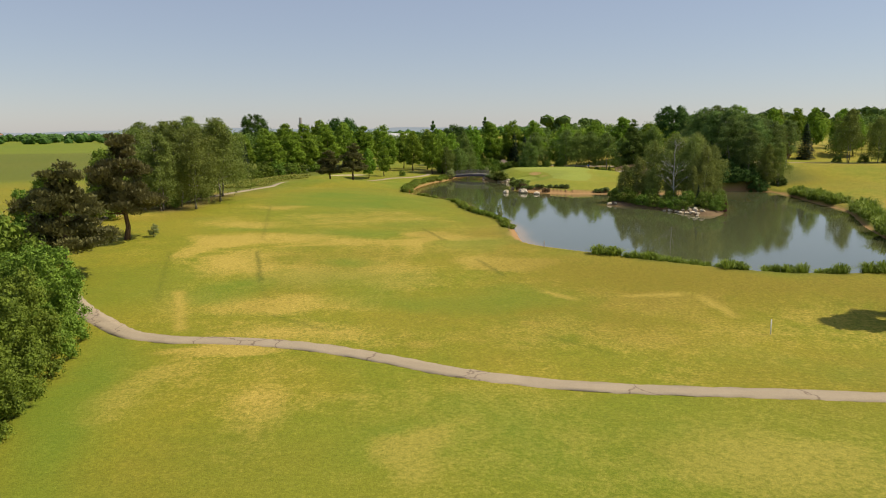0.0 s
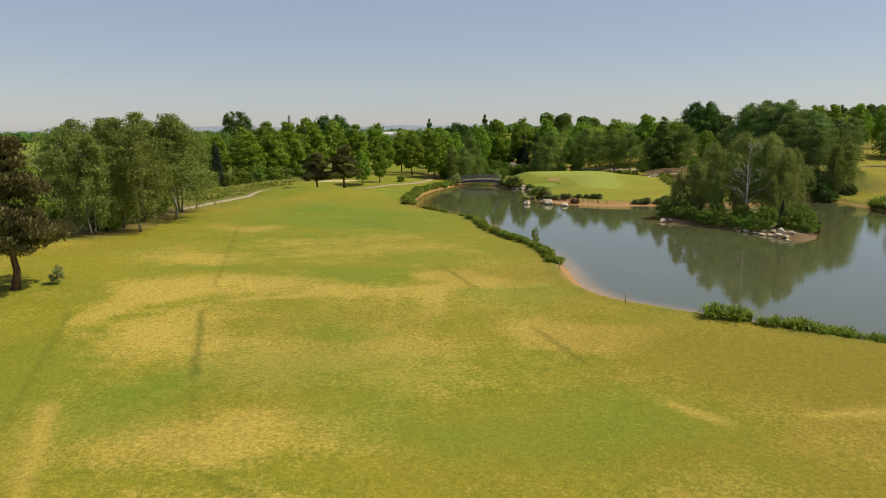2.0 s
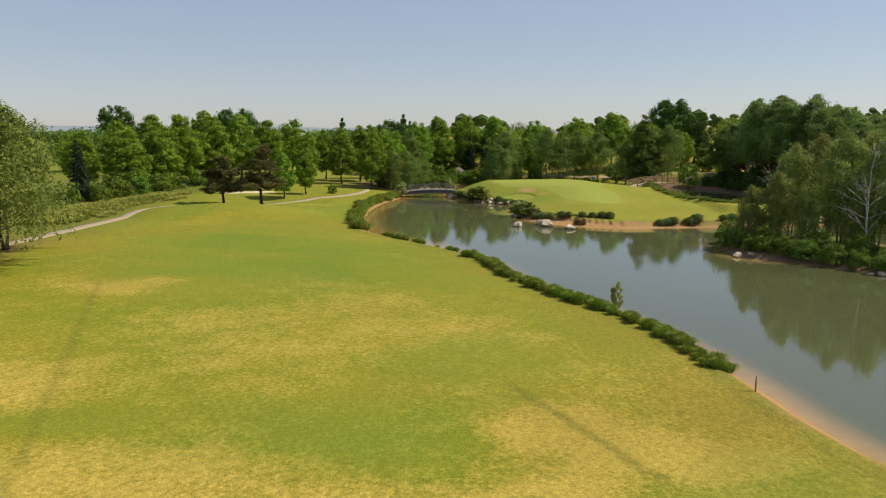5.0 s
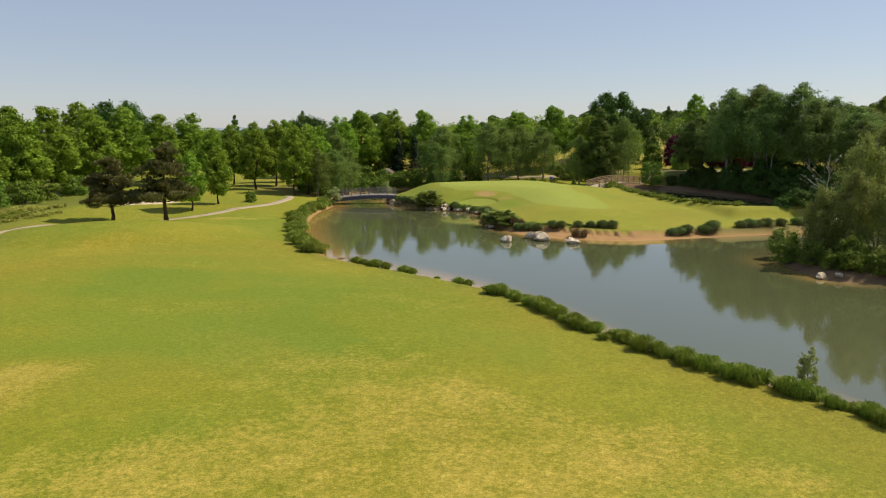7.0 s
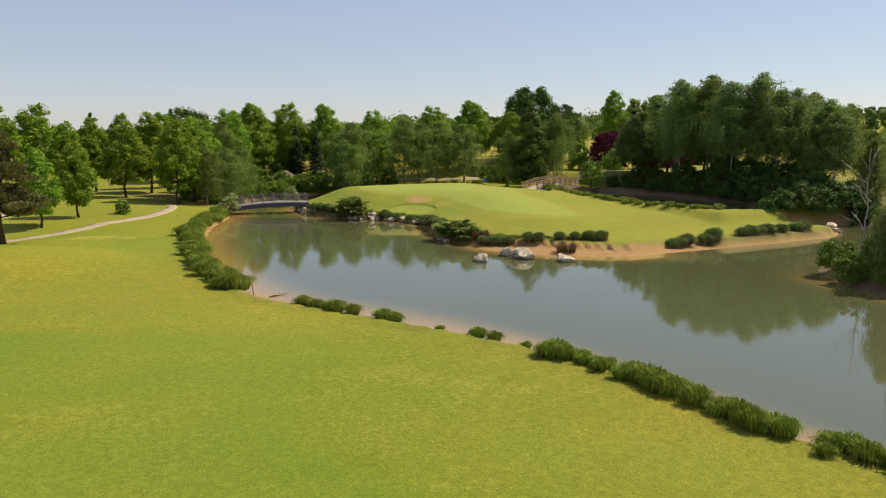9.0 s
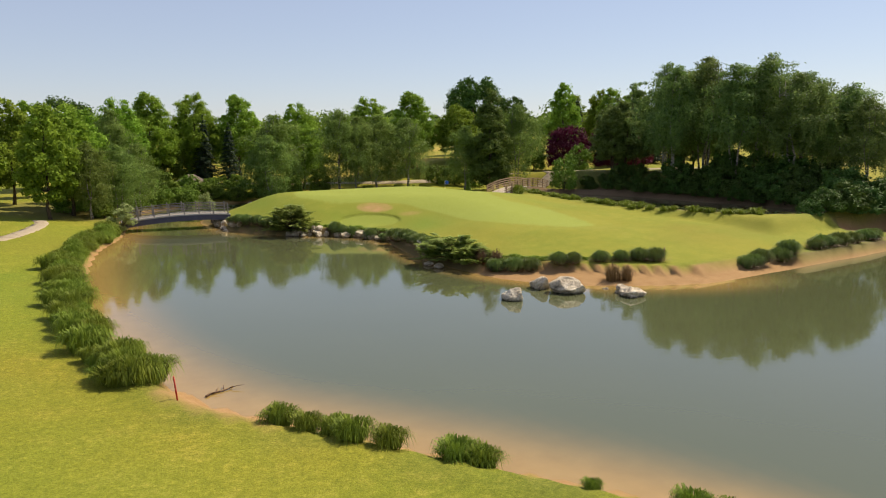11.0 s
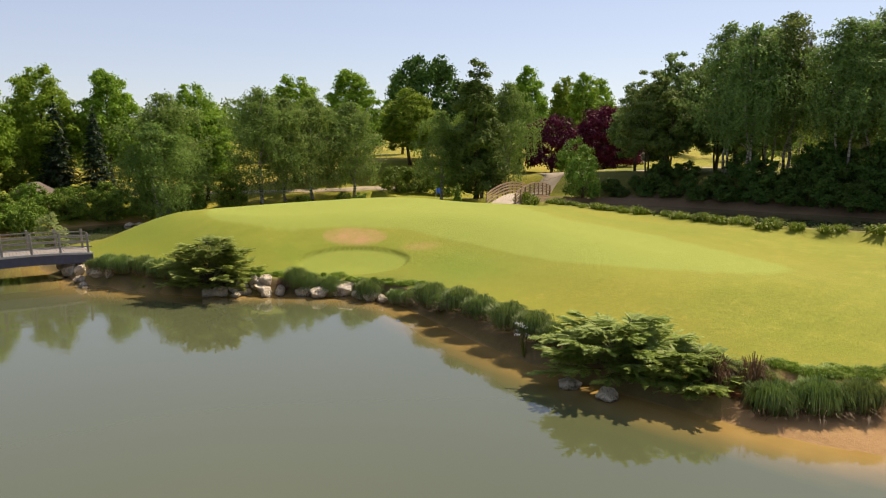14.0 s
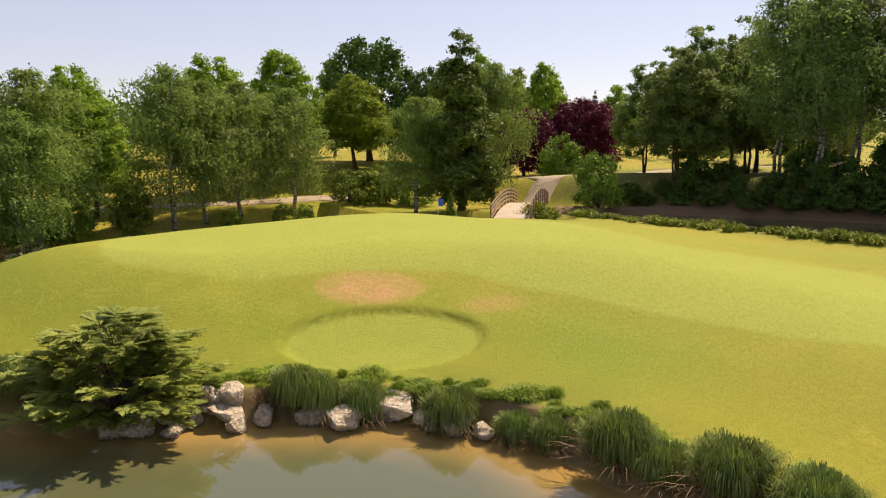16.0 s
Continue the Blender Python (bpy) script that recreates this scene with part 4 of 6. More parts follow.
def sedge_mesh(seed, tall, spread, blades=260, stiff=0.5, thick=0.012):
    """A tussock of arching blades, dense at the foot, with tips that hang over."""
    g = np.random.default_rng(seed)
    a = g.uniform(0, 6.283, blades)
    foot = np.stack((np.cos(a), np.sin(a), np.zeros(blades)), 1)
    u = np.sqrt(g.uniform(0, 1, blades))
    root = foot * (u * spread * 0.36)[:, None] * (1 + 0.25 * np.sin(a * 3 + seed))[:, None]
    out = unit(foot * (0.25 + 0.75 * u)[:, None] + np.concatenate((g.normal(0, 0.55, (blades, 2)), np.zeros((blades, 1))), 1))
    reach = spread * (0.06 + 0.40 * u * g.uniform(0.2, 1.3, blades)) * (1.30 - stiff)
    top = tall * g.uniform(0.50, 1.12, blades) * (1.05 - 0.38 * u ** 2)
    fall = top * (0.02 + 0.75 * u * g.uniform(0.0, 1.0, blades)) * (1.15 - stiff)
    wide = np.stack((-out[:, 1], out[:, 0], np.zeros(blades)), 1) * (thick * g.uniform(0.7, 1.6, blades))[:, None]
    up = np.array((0, 0, 1.0))
    p = [root, root + out * (reach * 0.35)[:, None] + up * (top * 0.80)[:, None], root + out * (reach * 0.8)[:, None] + up * top[:, None],
         root + out * (reach * 1.3)[:, None] + up * np.maximum(top - fall, 0.05)[:, None]]
    w = (1.0, 1.0, 0.8, 0.1)
    strips = [np.stack((p[i] - wide * w[i], p[i] + wide * w[i], p[i + 1] + wide * w[i + 1], p[i + 1] - wide * w[i + 1]), 1) for i in range(3)]
    return loose_mesh("sedge", np.stack(strips, 1).reshape(-1, 4, 3))


def dome_sedge_mesh(seed, tall, spread, blades, thick):
    """A dense tussock whose blades rise, arch over and hang down all round."""
    g = np.random.default_rng(seed)
    a = g.uniform(0, 6.283, blades)
    u = np.sqrt(g.uniform(0, 1, blades))
    a2 = a + g.normal(0, 0.30, blades)
    way = np.stack((np.cos(a2), np.sin(a2), np.zeros(blades)), 1)
    root = np.stack((np.cos(a), np.sin(a), np.zeros(blades)), 1) * (u * spread * 0.22)[:, None]
    lobes = 1 + 0.16 * np.sin(a * 3 + seed) + 0.10 * np.sin(a * 7 + 2 * seed)
    reach = spread * 0.30 * (0.20 + 0.80 * u) * g.uniform(0.55, 1.08, blades) * lobes
    top = tall * (1.0 - 0.28 * u ** 2) * g.uniform(0.68, 1.0, blades) * (0.75 + 0.25 * lobes)
    fall = top * np.clip(u * g.uniform(0.15, 1.05, blades), 0, 0.85)
    wide = np.stack((-way[:, 1], way[:, 0], np.zeros(blades)), 1) * (thick * g.uniform(0.7, 1.5, blades))[:, None]
    up = np.array((0, 0, 1.0))
    p = [root, root + way * (reach * 0.40)[:, None] + up * (top * 0.82)[:, None], root + way * (reach * 0.78)[:, None] + up * top[:, None], root + way * (reach * 1.05)[:, None] + up * np.maximum(top - fall, 0.04)[:, None]]
    w = (1.0, 1.0, 0.85, 0.15)
    strips = [np.stack((p[i] - wide * w[i], p[i] + wide * w[i], p[i + 1] + wide * w[i + 1], p[i + 1] - wide * w[i + 1]), 1) for i in range(3)]
    return loose_mesh("sedge", np.stack(strips, 1).reshape(-1, 4, 3))


def rock_mesh(seed, squash=0.7, rough=0.12):
    """A boulder with broken flat faces and worn edges."""
    g = np.random.default_rng(seed)
    bm = bmesh.new()
    bmesh.ops.create_icosphere(bm, subdivisions=4, radius=1)
    cuts = [(unit(g.normal(size=3) * np.array((1, 1, 0.8))), g.uniform(0.52, 0.85)) for _ in range(18)]
    shift = Vector(g.uniform(-50, 50, 3))
    for v in bm.verts:
        p = np.array(v.co)
        for n, far in cuts:
            over = p @ n - far
            if over > 0:
                p = p - n * over * 0.98
        q = Vector(p)
        q += q.normalized() * (noise.fractal(q * 1.6 + shift, 1.0, 2.0, 5) * rough + noise.fractal(q * 6 + shift, 0.8, 2.0, 4) * rough * 0.22)
        v.co = (q.x, q.y * 0.78, q.z * squash)
    for f in bm.faces:
        f.smooth = False
    me = bpy.data.meshes.new("rock")
    bm.to_mesh(me)
    bm.free()
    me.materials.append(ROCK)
    return me

# ---- trees: one of each kind, then copies ----
def egg(u):
    return max(0.08, math.sin(math.pi * (0.12 + 0.83 * u)) ** 0.7 * (1.12 - 0.55 * u))


def dome_shape(u):
    return max(0.1, math.sqrt(max(0, 1 - (1.05 * u - 0.28) ** 2 / 0.75)))


def column(u):
    return max(0.1, math.sin(math.pi * (0.15 + 0.8 * u)) ** 0.5)


def spire(u):
    return max(0.06, (1 - u) ** 0.60 * (0.9 + 0.1 * math.sin(20 * u)) * min(1, 0.5 + 3 * u))


BIRCH_LABEL = "tall weeping birch with airy hanging grey-green twigs"
for s in (1, 2, 3):
    weeping("birch", 10 + s, 14.0, 8.6, LEAF_BIRCH, 34, 6, 0.29, BIRCH_LABEL, base=0.16, hang=0.21, tuft=22)
    weeping("wood_birch", 140 + s, 14.0, 7.6, LEAF_WOOD, 34, 6, 0.235, BIRCH_LABEL, low=3.4, base=0.28, hang=0.18, tuft=30)
    weeping("bank_birch", 110 + s, 12.0, 7.4, LEAF_BANK, 36, 7, 0.215, BIRCH_LABEL, low=1.2, base=0.20, hang=0.18, tuft=32)
    weeping("isle_birch", 160 + s, 9.0, 5.6, LEAF_ISLE, 30, 6, 0.235, "slender grey-green birch with thin hanging twigs on the wooded island", low=0.5, base=0.14, hang=0.22, tuft=20, foot=0.10)
    broadleaf("maple", 20 + s, 13.0, 2.4, 7.2, LEAF_MAPLE, BARK, egg, 140, 0.90, 8600, 0.35, "bright green leafy broadleaf tree", foot=0.19, flat=0.8)
for s in (1, 2):
    broadleaf("bank_maple", 120 + s, 13.0, 2.8, 7.4, LEAF_MAPLE, BARK, egg, 170, 0.85, 19000, 0.245, "bright green leafy maple behind the pond", foot=0.2, flat=0.8)
    broadleaf("ash", 130 + s, 15.0, 2.6, 8.4, LEAF_WOOD, BARK, egg, 120, 0.86, 14500, 0.26, "tall dark green ash with a bare lower trunk", stems=2, foot=0.17, flat=0.78)
for s in (1, 2):
    pine("pine", 30 + s, 10.0, 6.6, 2.9, "dark olive pine with a bare lower trunk")
    broadleaf("oak", 40 + s, 13.5, 2.6, 11.5, LEAF_OAK, BARK, dome_shape, 150, 1.25, 11000, 0.41, "broad dark green oak with a dense crown", foot=0.34)
    broadleaf("shrub", 50 + s, 3.0, 0.2, 3.6, LEAF_SHRUB, BARK, dome_shape, 44, 0.6, 3400, 0.185, "dense dark green leafy shrub", "shrub", "shrub", 3, 0.05)
    # undergrowth takes the dark oak leaves: the wood's shade is put into the colour
    broadleaf("undergrowth", 150 + s, 3.0, 0.2, 3.6, LEAF_OAK, BARK, dome_shape, 44, 0.6, 3200, 0.21, "green bank shrub, its leaves darkened for the trees' shade", "shrub", "shrub", 3, 0.05)
    broadleaf("hornbeam", 55 + s, 8.0, 0.5, 6.2, LEAF_SHRUB, BARK, dome_shape, 130, 0.8, 8200, 0.31, "dense leafy green tree beside the fairway", foot=0.16)
    broadleaf("alder", 60 + s, 14.0, 0.9, 6.4, LEAF_ALDER, BARK, spire, 180, 0.80, 20000, 0.24, "tall tapering dark green alder", foot=0.2)
broadleaf("hazel", 78, 8.0, 0.3, 6.2, LEAF_SHRUB, BARK, dome_shape, 150, 0.75, 20000, 0.19, "dense leafy green hazel beside the cart path", foot=0.14)
broadleaf("purple", 72, 8.5, 0.9, 8.6, LEAF_PURPLE, BARK, dome_shape, 150, 0.9, 13000, 0.28, "dark purple-leaved plum tree", foot=0.2)
broadleaf("poplar", 73, 22.0, 1.5, 4.2, LEAF_OAK, BARK, column, 60, 1.0, 3500, 0.7, "tall narrow dark poplar", foot=0.25)
broadleaf("sapling", 74, 2.6, 0.3, 1.5, LEAF_WILLOW, BARK, egg, 30, 0.28, 1600, 0.12, "slim pale green willow sapling", "sapling", "sapling", 1, 0.03)
spruce("spruce", 75, 9.0, 5.0, LEAF_SPRUCE, "dark green spruce with drooping tiers", 9000)
spruce("cone", 76, 2.4, 1.25, LEAF_SHRUB, "small cone-shaped green conifer", 5000, "conifer", 0.5, 0.13)

USED = {}
order = np.random.default_rng(5)


def place(kind, x, y, tall, wide=1.0, pick=None, sink=0.05, label="", group=""):
    """Stands a tree of that kind and height on the ground."""
    choice = KINDS[kind]
    ob, own = choice[int(order.integers(len(choice))) if pick is None else pick % len(choice)]
    k = tall / own
    want = np.array((k * wide, k * wide, k))
    m = pose(x, y, height(x, y) - sink, 0, 0, float(order.uniform(0, 360)))
    if ob.name not in USED:
        USED[ob.name] = want
        ob.matrix_basis = m @ Matrix.Diagonal((*want, 1))
        made = ob
    else:
        first = USED[ob.name]
        made = copy_thing(ob, m @ Matrix.Diagonal((*(want / first), 1)))
    return tagged(made, label, group=group)


# the pair of pines and the shrubs beside the near path
for x, y, h in ((-25.2, 45.6, 6.4), (-24.0, 41.6, 6.6), (-22.6, 37.6, 6.2), (-21.2, 34.0, 5.6), (-20.2, 30.8, 5.0), (-19.4, 27.6, 4.4), (-18.7, 24.8, 4.2), (-18.2, 22.0, 4.0), (-17.8, 19.4, 3.8)):
    place("hazel", x, y, h, 0.95)
for x, y, h in ((-29, 46.5, 8.2), (-30, 39, 8), (-27, 31, 7), (-24, 25, 6)):
    place("hornbeam", x, y, h, 0.95)
place("pine", -31.6, 59.8, 9.9, 1.40, 0)
place("pine", -33.8, 76.4, 11.2, 1.15, 1)
place("sapling", -31.6, 78.2, 1.8, 1.2)
place("maple", 34.2, 49.0, 8, 1.1)
for x, y, h in ((-46, 98, 8.4), (-43, 92, 7.6), (-48, 88, 6.6), (-46, 79, 5.0), (-45, 70, 4.4), (-51, 73, 4.6), (-42, 63, 4.4)):
    place("hornbeam", x, y, h, 0.9)
for x, y, h, wide in ((-36.2, 105.4, 12.6, 1.15), (-36.6, 116.5, 14.2, 1.3), (-40.4, 109.5, 13.6, 1.25), (-41.6, 118.5, 14.4, 1.3), (-46.0, 108, 12.6, 1.2), (-38.4, 124.5, 13.6, 1.3), (-43.6, 126, 13.6, 1.25), (-48.5, 115, 13.5, 1.25), (-48.3, 137.5, 12.6, 1.2), (-43.5, 113.5, 13.8, 1.25), (-39.8, 101.5, 11.4, 1.15), (-50, 126, 13, 1.2)):
    place("birch", x, y, h, wide)
for x, y, h in ((-42, 111, 5), (-43, 116, 5), (-41.5, 122, 4.6), (-40.8, 106.5, 4.4), (-43, 127, 4.4), (-46, 118, 5)):
    place("hornbeam", x, y, h, 1.0)
for x, y, h in ((-46, 104, 3), (-45, 122, 3), (-44, 132, 2.8), (-46, 138, 3)):
    place("shrub", x, y, h)
for x, y, h in ((-43.5, 181, 10.5), (-40.5, 189, 12), (-38.5, 197, 13), (-34, 205, 13.2), (-30, 212, 13.5), (-37, 213, 14), (-25, 219, 12.5), (-48, 192, 12), (-51, 182, 10), (-45, 203, 13), (-20, 226, 13)):
    place("maple", x, y, h, 1.2)
place("oak", -33, 231, 14.6)
place("oak", -88, 330, 17)
place("spruce", -46.5, 168, 8.5, 0.75)
place("spruce", -49, 174, 9.5, 0.8)
for x, y, h in ((-44, 174, 3.6), (-41.5, 178.5, 3.4), (-39.5, 185, 3), (-38.2, 191, 2.6), (-36, 199, 3), (-47, 163, 3), (-44.5, 168, 2.6)):
    place("shrub", x, y, h, 1.15)
place("pine", -26.4, 164.6, 7.2, 1.3, 1)
place("pine", -20.7, 162.4, 8.4, 1.3, 0)
for x, y, h in ((-18.4, 173, 7.2), (-15.2, 179.2, 7.6), (-9.2, 203, 11), (-3.5, 195.5, 11), (-0.9, 200, 11.4), (-5.4, 210, 11.8), (1.4, 205.5, 11.4), (-12.5, 214, 10.8), (-2.5, 219, 11.6), (-16, 207, 9.8)):
    place("maple", x, y, h)
place("shrub", -10.9, 182.4, 1.5, 0.9)
place("sapling", 1.3, 187.2, 3.4, 1.3)
# north of the pond's arm
for kind, x, y, h, wide in (("bank_birch", 5.2, 211, 12, 0.8), ("bank_maple", 8, 221, 13, 1.1), ("bank_maple", 14, 229, 14, 1.1), ("bank_maple", 21, 232, 14.4, 1.1), ("bank_maple", 28, 231, 14.2, 1.1),
                            ("bank_birch", 26.4, 212.4, 12.8, 1.25), ("bank_birch", 24.2, 209.2, 10.4, 1.2), ("bank_birch", 3.6, 199.6, 8.4, 1.15), ("bank_birch", 0.2, 196.2, 8.0, 1.1), ("bank_birch", 6.4, 204.6, 8.6, 1.2), ("bank_maple", 33.5, 219, 9.8, 1.35), ("bank_birch", 35.0, 210, 12.6, 1.05), ("bank_birch", 38.4, 210.5, 11.8, 1.15), ("bank_birch", 42.4, 211.5, 11.8, 1.25), ("bank_birch", 46.5, 210.6, 11.4, 1.25),
                            ("bank_maple", 45.2, 219.5, 12.8, 1.3), ("bank_maple", 53.6, 219.5, 12.8, 1.3), ("oak", 69.6, 223, 14.2, 1.0), ("alder", 50.2, 194.6, 13.8, 1.25), ("bank_birch", 55.6, 195.2, 12.6, 0.85), ("bank_birch", 52.9, 196.4, 11, 0.95), ("bank_birch", 47.8, 197.2, 9.5, 1.0),
                            ("spruce", 21.5, 228.5, 11, 0.9), ("spruce", 24.5, 226, 10, 0.9), ("oak", 72.5, 217, 11.0, 0.9), ("bank_maple", 66.5, 211, 8.5, 1.3), ("hornbeam", 70, 207.5, 5, 1.1), ("ash", 60.2, 181.6, 10.6, 1.1), ("bank_maple", 38, 231, 13, 1.1), ("oak", 3, 232, 12.4, 1.0), ("spruce", 10, 231, 12, 0.9)):
    place(kind, x, y, h, wide)
for x, y, h in ((13.5, 210.6, 2.4), (16.5, 216, 2.6), (20, 216.3, 2.8), (23, 215.6, 2.6), (29, 213, 2.2), (31.5, 209.4, 1.4), (38.5, 208, 1.5), (43.5, 207.6, 1.6), (45.2, 207, 1.5), (49, 205.6, 2.8), (51.2, 204.2, 3.2), (36.5, 225, 2.5), (53.4, 202, 2.8)):
    place("shrub", x, y, h)
for x, y, h in ((2.4, 205.5, 4.4), (5.4, 208.6, 4.8), (8.6, 211.2, 4.4), (11.8, 213.4, 3.8), (15.2, 215.4, 3.3), (18.6, 217, 2.7), (22.4, 217.4, 3.0), (26.4, 216.6, 3.2), (29.8, 214.6, 3.2), (-0.6, 203, 4.2), (33.5, 213.5, 3.6)):
    place("hornbeam", x, y, h, 1.15)
for x, y, h in ((3.8, 203.8, 2.2), (6.0, 206.4, 2.4), (8.0, 208.8, 2.2), (10.2, 210.2, 2.4), (12.2, 211.6, 2.0), (14.4, 213.2, 2.2), (18.4, 214.8, 2.2), (21.4, 214.4, 2.0), (25.2, 214.4, 2.0), (27.6, 213.8, 2.0), (2.2, 200.6, 2.0), (1.6, 197.5, 1.8)):
    place("shrub", x, y, h, 1.15)
for x, y, h in ((13, 228, 5.5), (17, 230.5, 5.5), (9, 226, 5.5), (21, 231, 5)):
    place("hornbeam", x, y, h, 1.1)
place("cone", 43.2, 190.2, 2.5)
place("bank_maple", 60.6, 216.4, 10.2, 1.5, 0, label="bright green maple with a broad rounded crown")
place("shrub", 55.5, 185.5, 4.0, 0.78, label="dense rounded green bush beside the timber bridge")
place("shrub", 69.2, 196.4, 4.0, 0.9)
for x, y, h in ((74.5, 204, 7.4), (83, 201.4, 8.6), (89.5, 204, 8.8), (94, 207, 8.4)):
    place("purple", x, y, h)
for kind, x, y, h in (("maple", 89, 220, 13.6), ("maple", 96, 214, 13.4), ("maple", 101, 222, 13), ("spruce", 104, 210, 11), ("maple", 112, 222, 13), ("maple", 76, 236, 13), ("maple", 120, 214, 12)):
    place(kind, x, y, h)
# the dark wood on the east bank
for kind, x, y, h, wide in (("wood_birch", 61.0, 164.6, 13.4, 1.28), ("wood_birch", 64.5, 163.0, 14.2, 1.28), ("wood_birch", 59.6, 171.4, 14.6, 1.10), ("wood_birch", 63.4, 170.0, 14.6, 1.15), ("wood_birch", 62.0, 174.6, 14.0, 1.12), ("wood_birch", 66.6, 172.6, 14.2, 1.15),
                            ("ash", 67.7, 178.4, 13.2, 1.05), ("ash", 64.8, 181.4, 12.2, 1.1), ("ash", 60.8, 180.2, 9.6, 1.15), ("ash", 70.6, 185.4, 11.0, 1.2), ("ash", 75.2, 181.6, 12.0, 1.1), ("ash", 74.0, 179.0, 12.2, 1.2), ("ash", 66.0, 186.2, 9.8, 1.15), ("ash", 71.2, 175.0, 11.4, 1.1),
                            ("wood_birch", 62.6, 158.2, 12.4, 1.34), ("wood_birch", 66.4, 154.8, 12.2, 1.34), ("wood_birch", 71.5, 158, 12.0, 1.28), ("wood_birch", 68.6, 166, 13.0, 1.34), ("wood_birch", 72.4, 167, 12.0, 1.34), ("wood_birch", 67.4, 160.0, 12.6, 1.34), ("wood_birch", 64.2, 152.0, 10.6, 1.28),
                            ("wood_birch", 77, 164, 11, 1.28), ("ash", 81, 182, 11, 1.0), ("birch", 69.4, 150.2, 9.6, 0.95), ("birch", 66.6, 148.8, 9.0, 0.9)):
    place(kind, x, y, h, wide)
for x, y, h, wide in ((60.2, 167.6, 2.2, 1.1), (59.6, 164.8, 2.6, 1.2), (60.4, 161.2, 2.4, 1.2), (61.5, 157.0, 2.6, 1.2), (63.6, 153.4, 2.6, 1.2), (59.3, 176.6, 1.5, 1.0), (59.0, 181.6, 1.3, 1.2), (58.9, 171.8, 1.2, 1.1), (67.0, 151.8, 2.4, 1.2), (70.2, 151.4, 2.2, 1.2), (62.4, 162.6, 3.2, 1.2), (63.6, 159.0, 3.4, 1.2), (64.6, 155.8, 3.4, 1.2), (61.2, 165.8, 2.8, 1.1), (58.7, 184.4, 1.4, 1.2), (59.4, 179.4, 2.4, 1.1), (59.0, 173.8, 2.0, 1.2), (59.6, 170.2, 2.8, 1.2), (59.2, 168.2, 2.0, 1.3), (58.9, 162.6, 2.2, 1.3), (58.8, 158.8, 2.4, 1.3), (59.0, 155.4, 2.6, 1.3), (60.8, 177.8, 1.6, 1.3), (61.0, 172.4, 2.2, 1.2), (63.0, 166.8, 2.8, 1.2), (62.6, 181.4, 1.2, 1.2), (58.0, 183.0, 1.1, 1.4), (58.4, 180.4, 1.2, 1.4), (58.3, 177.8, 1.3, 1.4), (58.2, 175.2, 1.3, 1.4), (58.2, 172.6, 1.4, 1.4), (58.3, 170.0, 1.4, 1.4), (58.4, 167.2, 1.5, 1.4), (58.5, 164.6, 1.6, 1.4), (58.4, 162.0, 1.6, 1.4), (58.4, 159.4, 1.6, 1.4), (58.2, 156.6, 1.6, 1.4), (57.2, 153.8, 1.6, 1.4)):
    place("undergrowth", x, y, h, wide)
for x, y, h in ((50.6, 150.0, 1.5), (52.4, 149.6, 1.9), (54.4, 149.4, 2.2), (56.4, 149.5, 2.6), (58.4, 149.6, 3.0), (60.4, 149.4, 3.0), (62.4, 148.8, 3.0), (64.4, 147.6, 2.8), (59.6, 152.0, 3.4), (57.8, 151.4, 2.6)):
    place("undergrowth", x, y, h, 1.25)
# the meadow on the right and its trees
for kind, x, y, h, wide in (("birch", 101, 182, 14, 1.0), ("birch", 106, 178, 12, 1.0), ("oak", 112, 180, 10, 0.9), ("alder", 118, 172, 12, 1.0), ("spruce", 108, 235, 12, 1.0), ("maple", 130, 240, 13, 1.1), ("maple", 118, 246, 13, 1.1)):
    place(kind, x, y, h, wide)
for x, y, h in ((98, 181, 1.8), (104, 180, 2.0), (109, 178, 2.2), (114, 174, 2)):
    place("shrub", x, y, h, 1.2)
# the wooded island
for x, y, h, wide in ((31.6, 125.2, 6.2, 0.80), (33.6, 123.8, 7.4, 0.85), (35.2, 121.2, 5.6, 0.85), (36.8, 126.2, 10.2, 0.80), (39.4, 122.0, 11.6, 0.80), (41.2, 119.2, 11.2, 0.80), (43.2, 122.6, 11.6, 0.78), (42.2, 116.2, 9.6, 0.78), (44.4, 118.6, 9.8, 0.75),
                      (40.6, 127.6, 11.2, 0.80), (37.6, 118.2, 4.8, 0.8), (40.0, 114.6, 6.0, 0.75)):
    place("isle_birch", x, y, h, wide)
for x, y, h, wide in ((30.1, 124.2, 1.7, 1.0), (29.9, 122.0, 1.4, 1.0), (30.4, 120.6, 1.6, 1.0), (31.6, 119.2, 1.8, 1.0), (32.8, 117.7, 1.7, 1.1), (34.0, 115.8, 1.8, 1.1), (35.2, 113.8, 1.6, 1.1), (36.2, 111.8, 1.8, 1.0), (37.0, 109.8, 1.5, 1.0), (41.0, 107.6, 1.7, 1.0), (42.0, 109.4, 2.2, 1.0), (43.4, 112.2, 2.1, 1.0),
                      (44.8, 116.0, 2.2, 1.0), (45.8, 120.2, 2.2, 1.0), (45.8, 126.0, 2.2, 1.0), (32.0, 129.2, 2.2, 1.0), (30.0, 126.8, 1.9, 1.0), (31.4, 121.6, 2.3, 0.9), (34.4, 118.4, 2.3, 0.9), (36.6, 115.6, 2.2, 0.9), (38.4, 112.6, 2.3, 0.9), (40.2, 109.6, 2.4, 0.9), (35.0, 127.6, 2.6, 1.0)):
    place("shrub", x, y, h, wide)
place("spruce", 39.4, 110.6, 3.6, 0.75, label="small dark conifer among the island's shrubs")
place("purple", 43.0, 109.4, 1.9, 0.55, label="low red-leaved shrub on the wooded island")


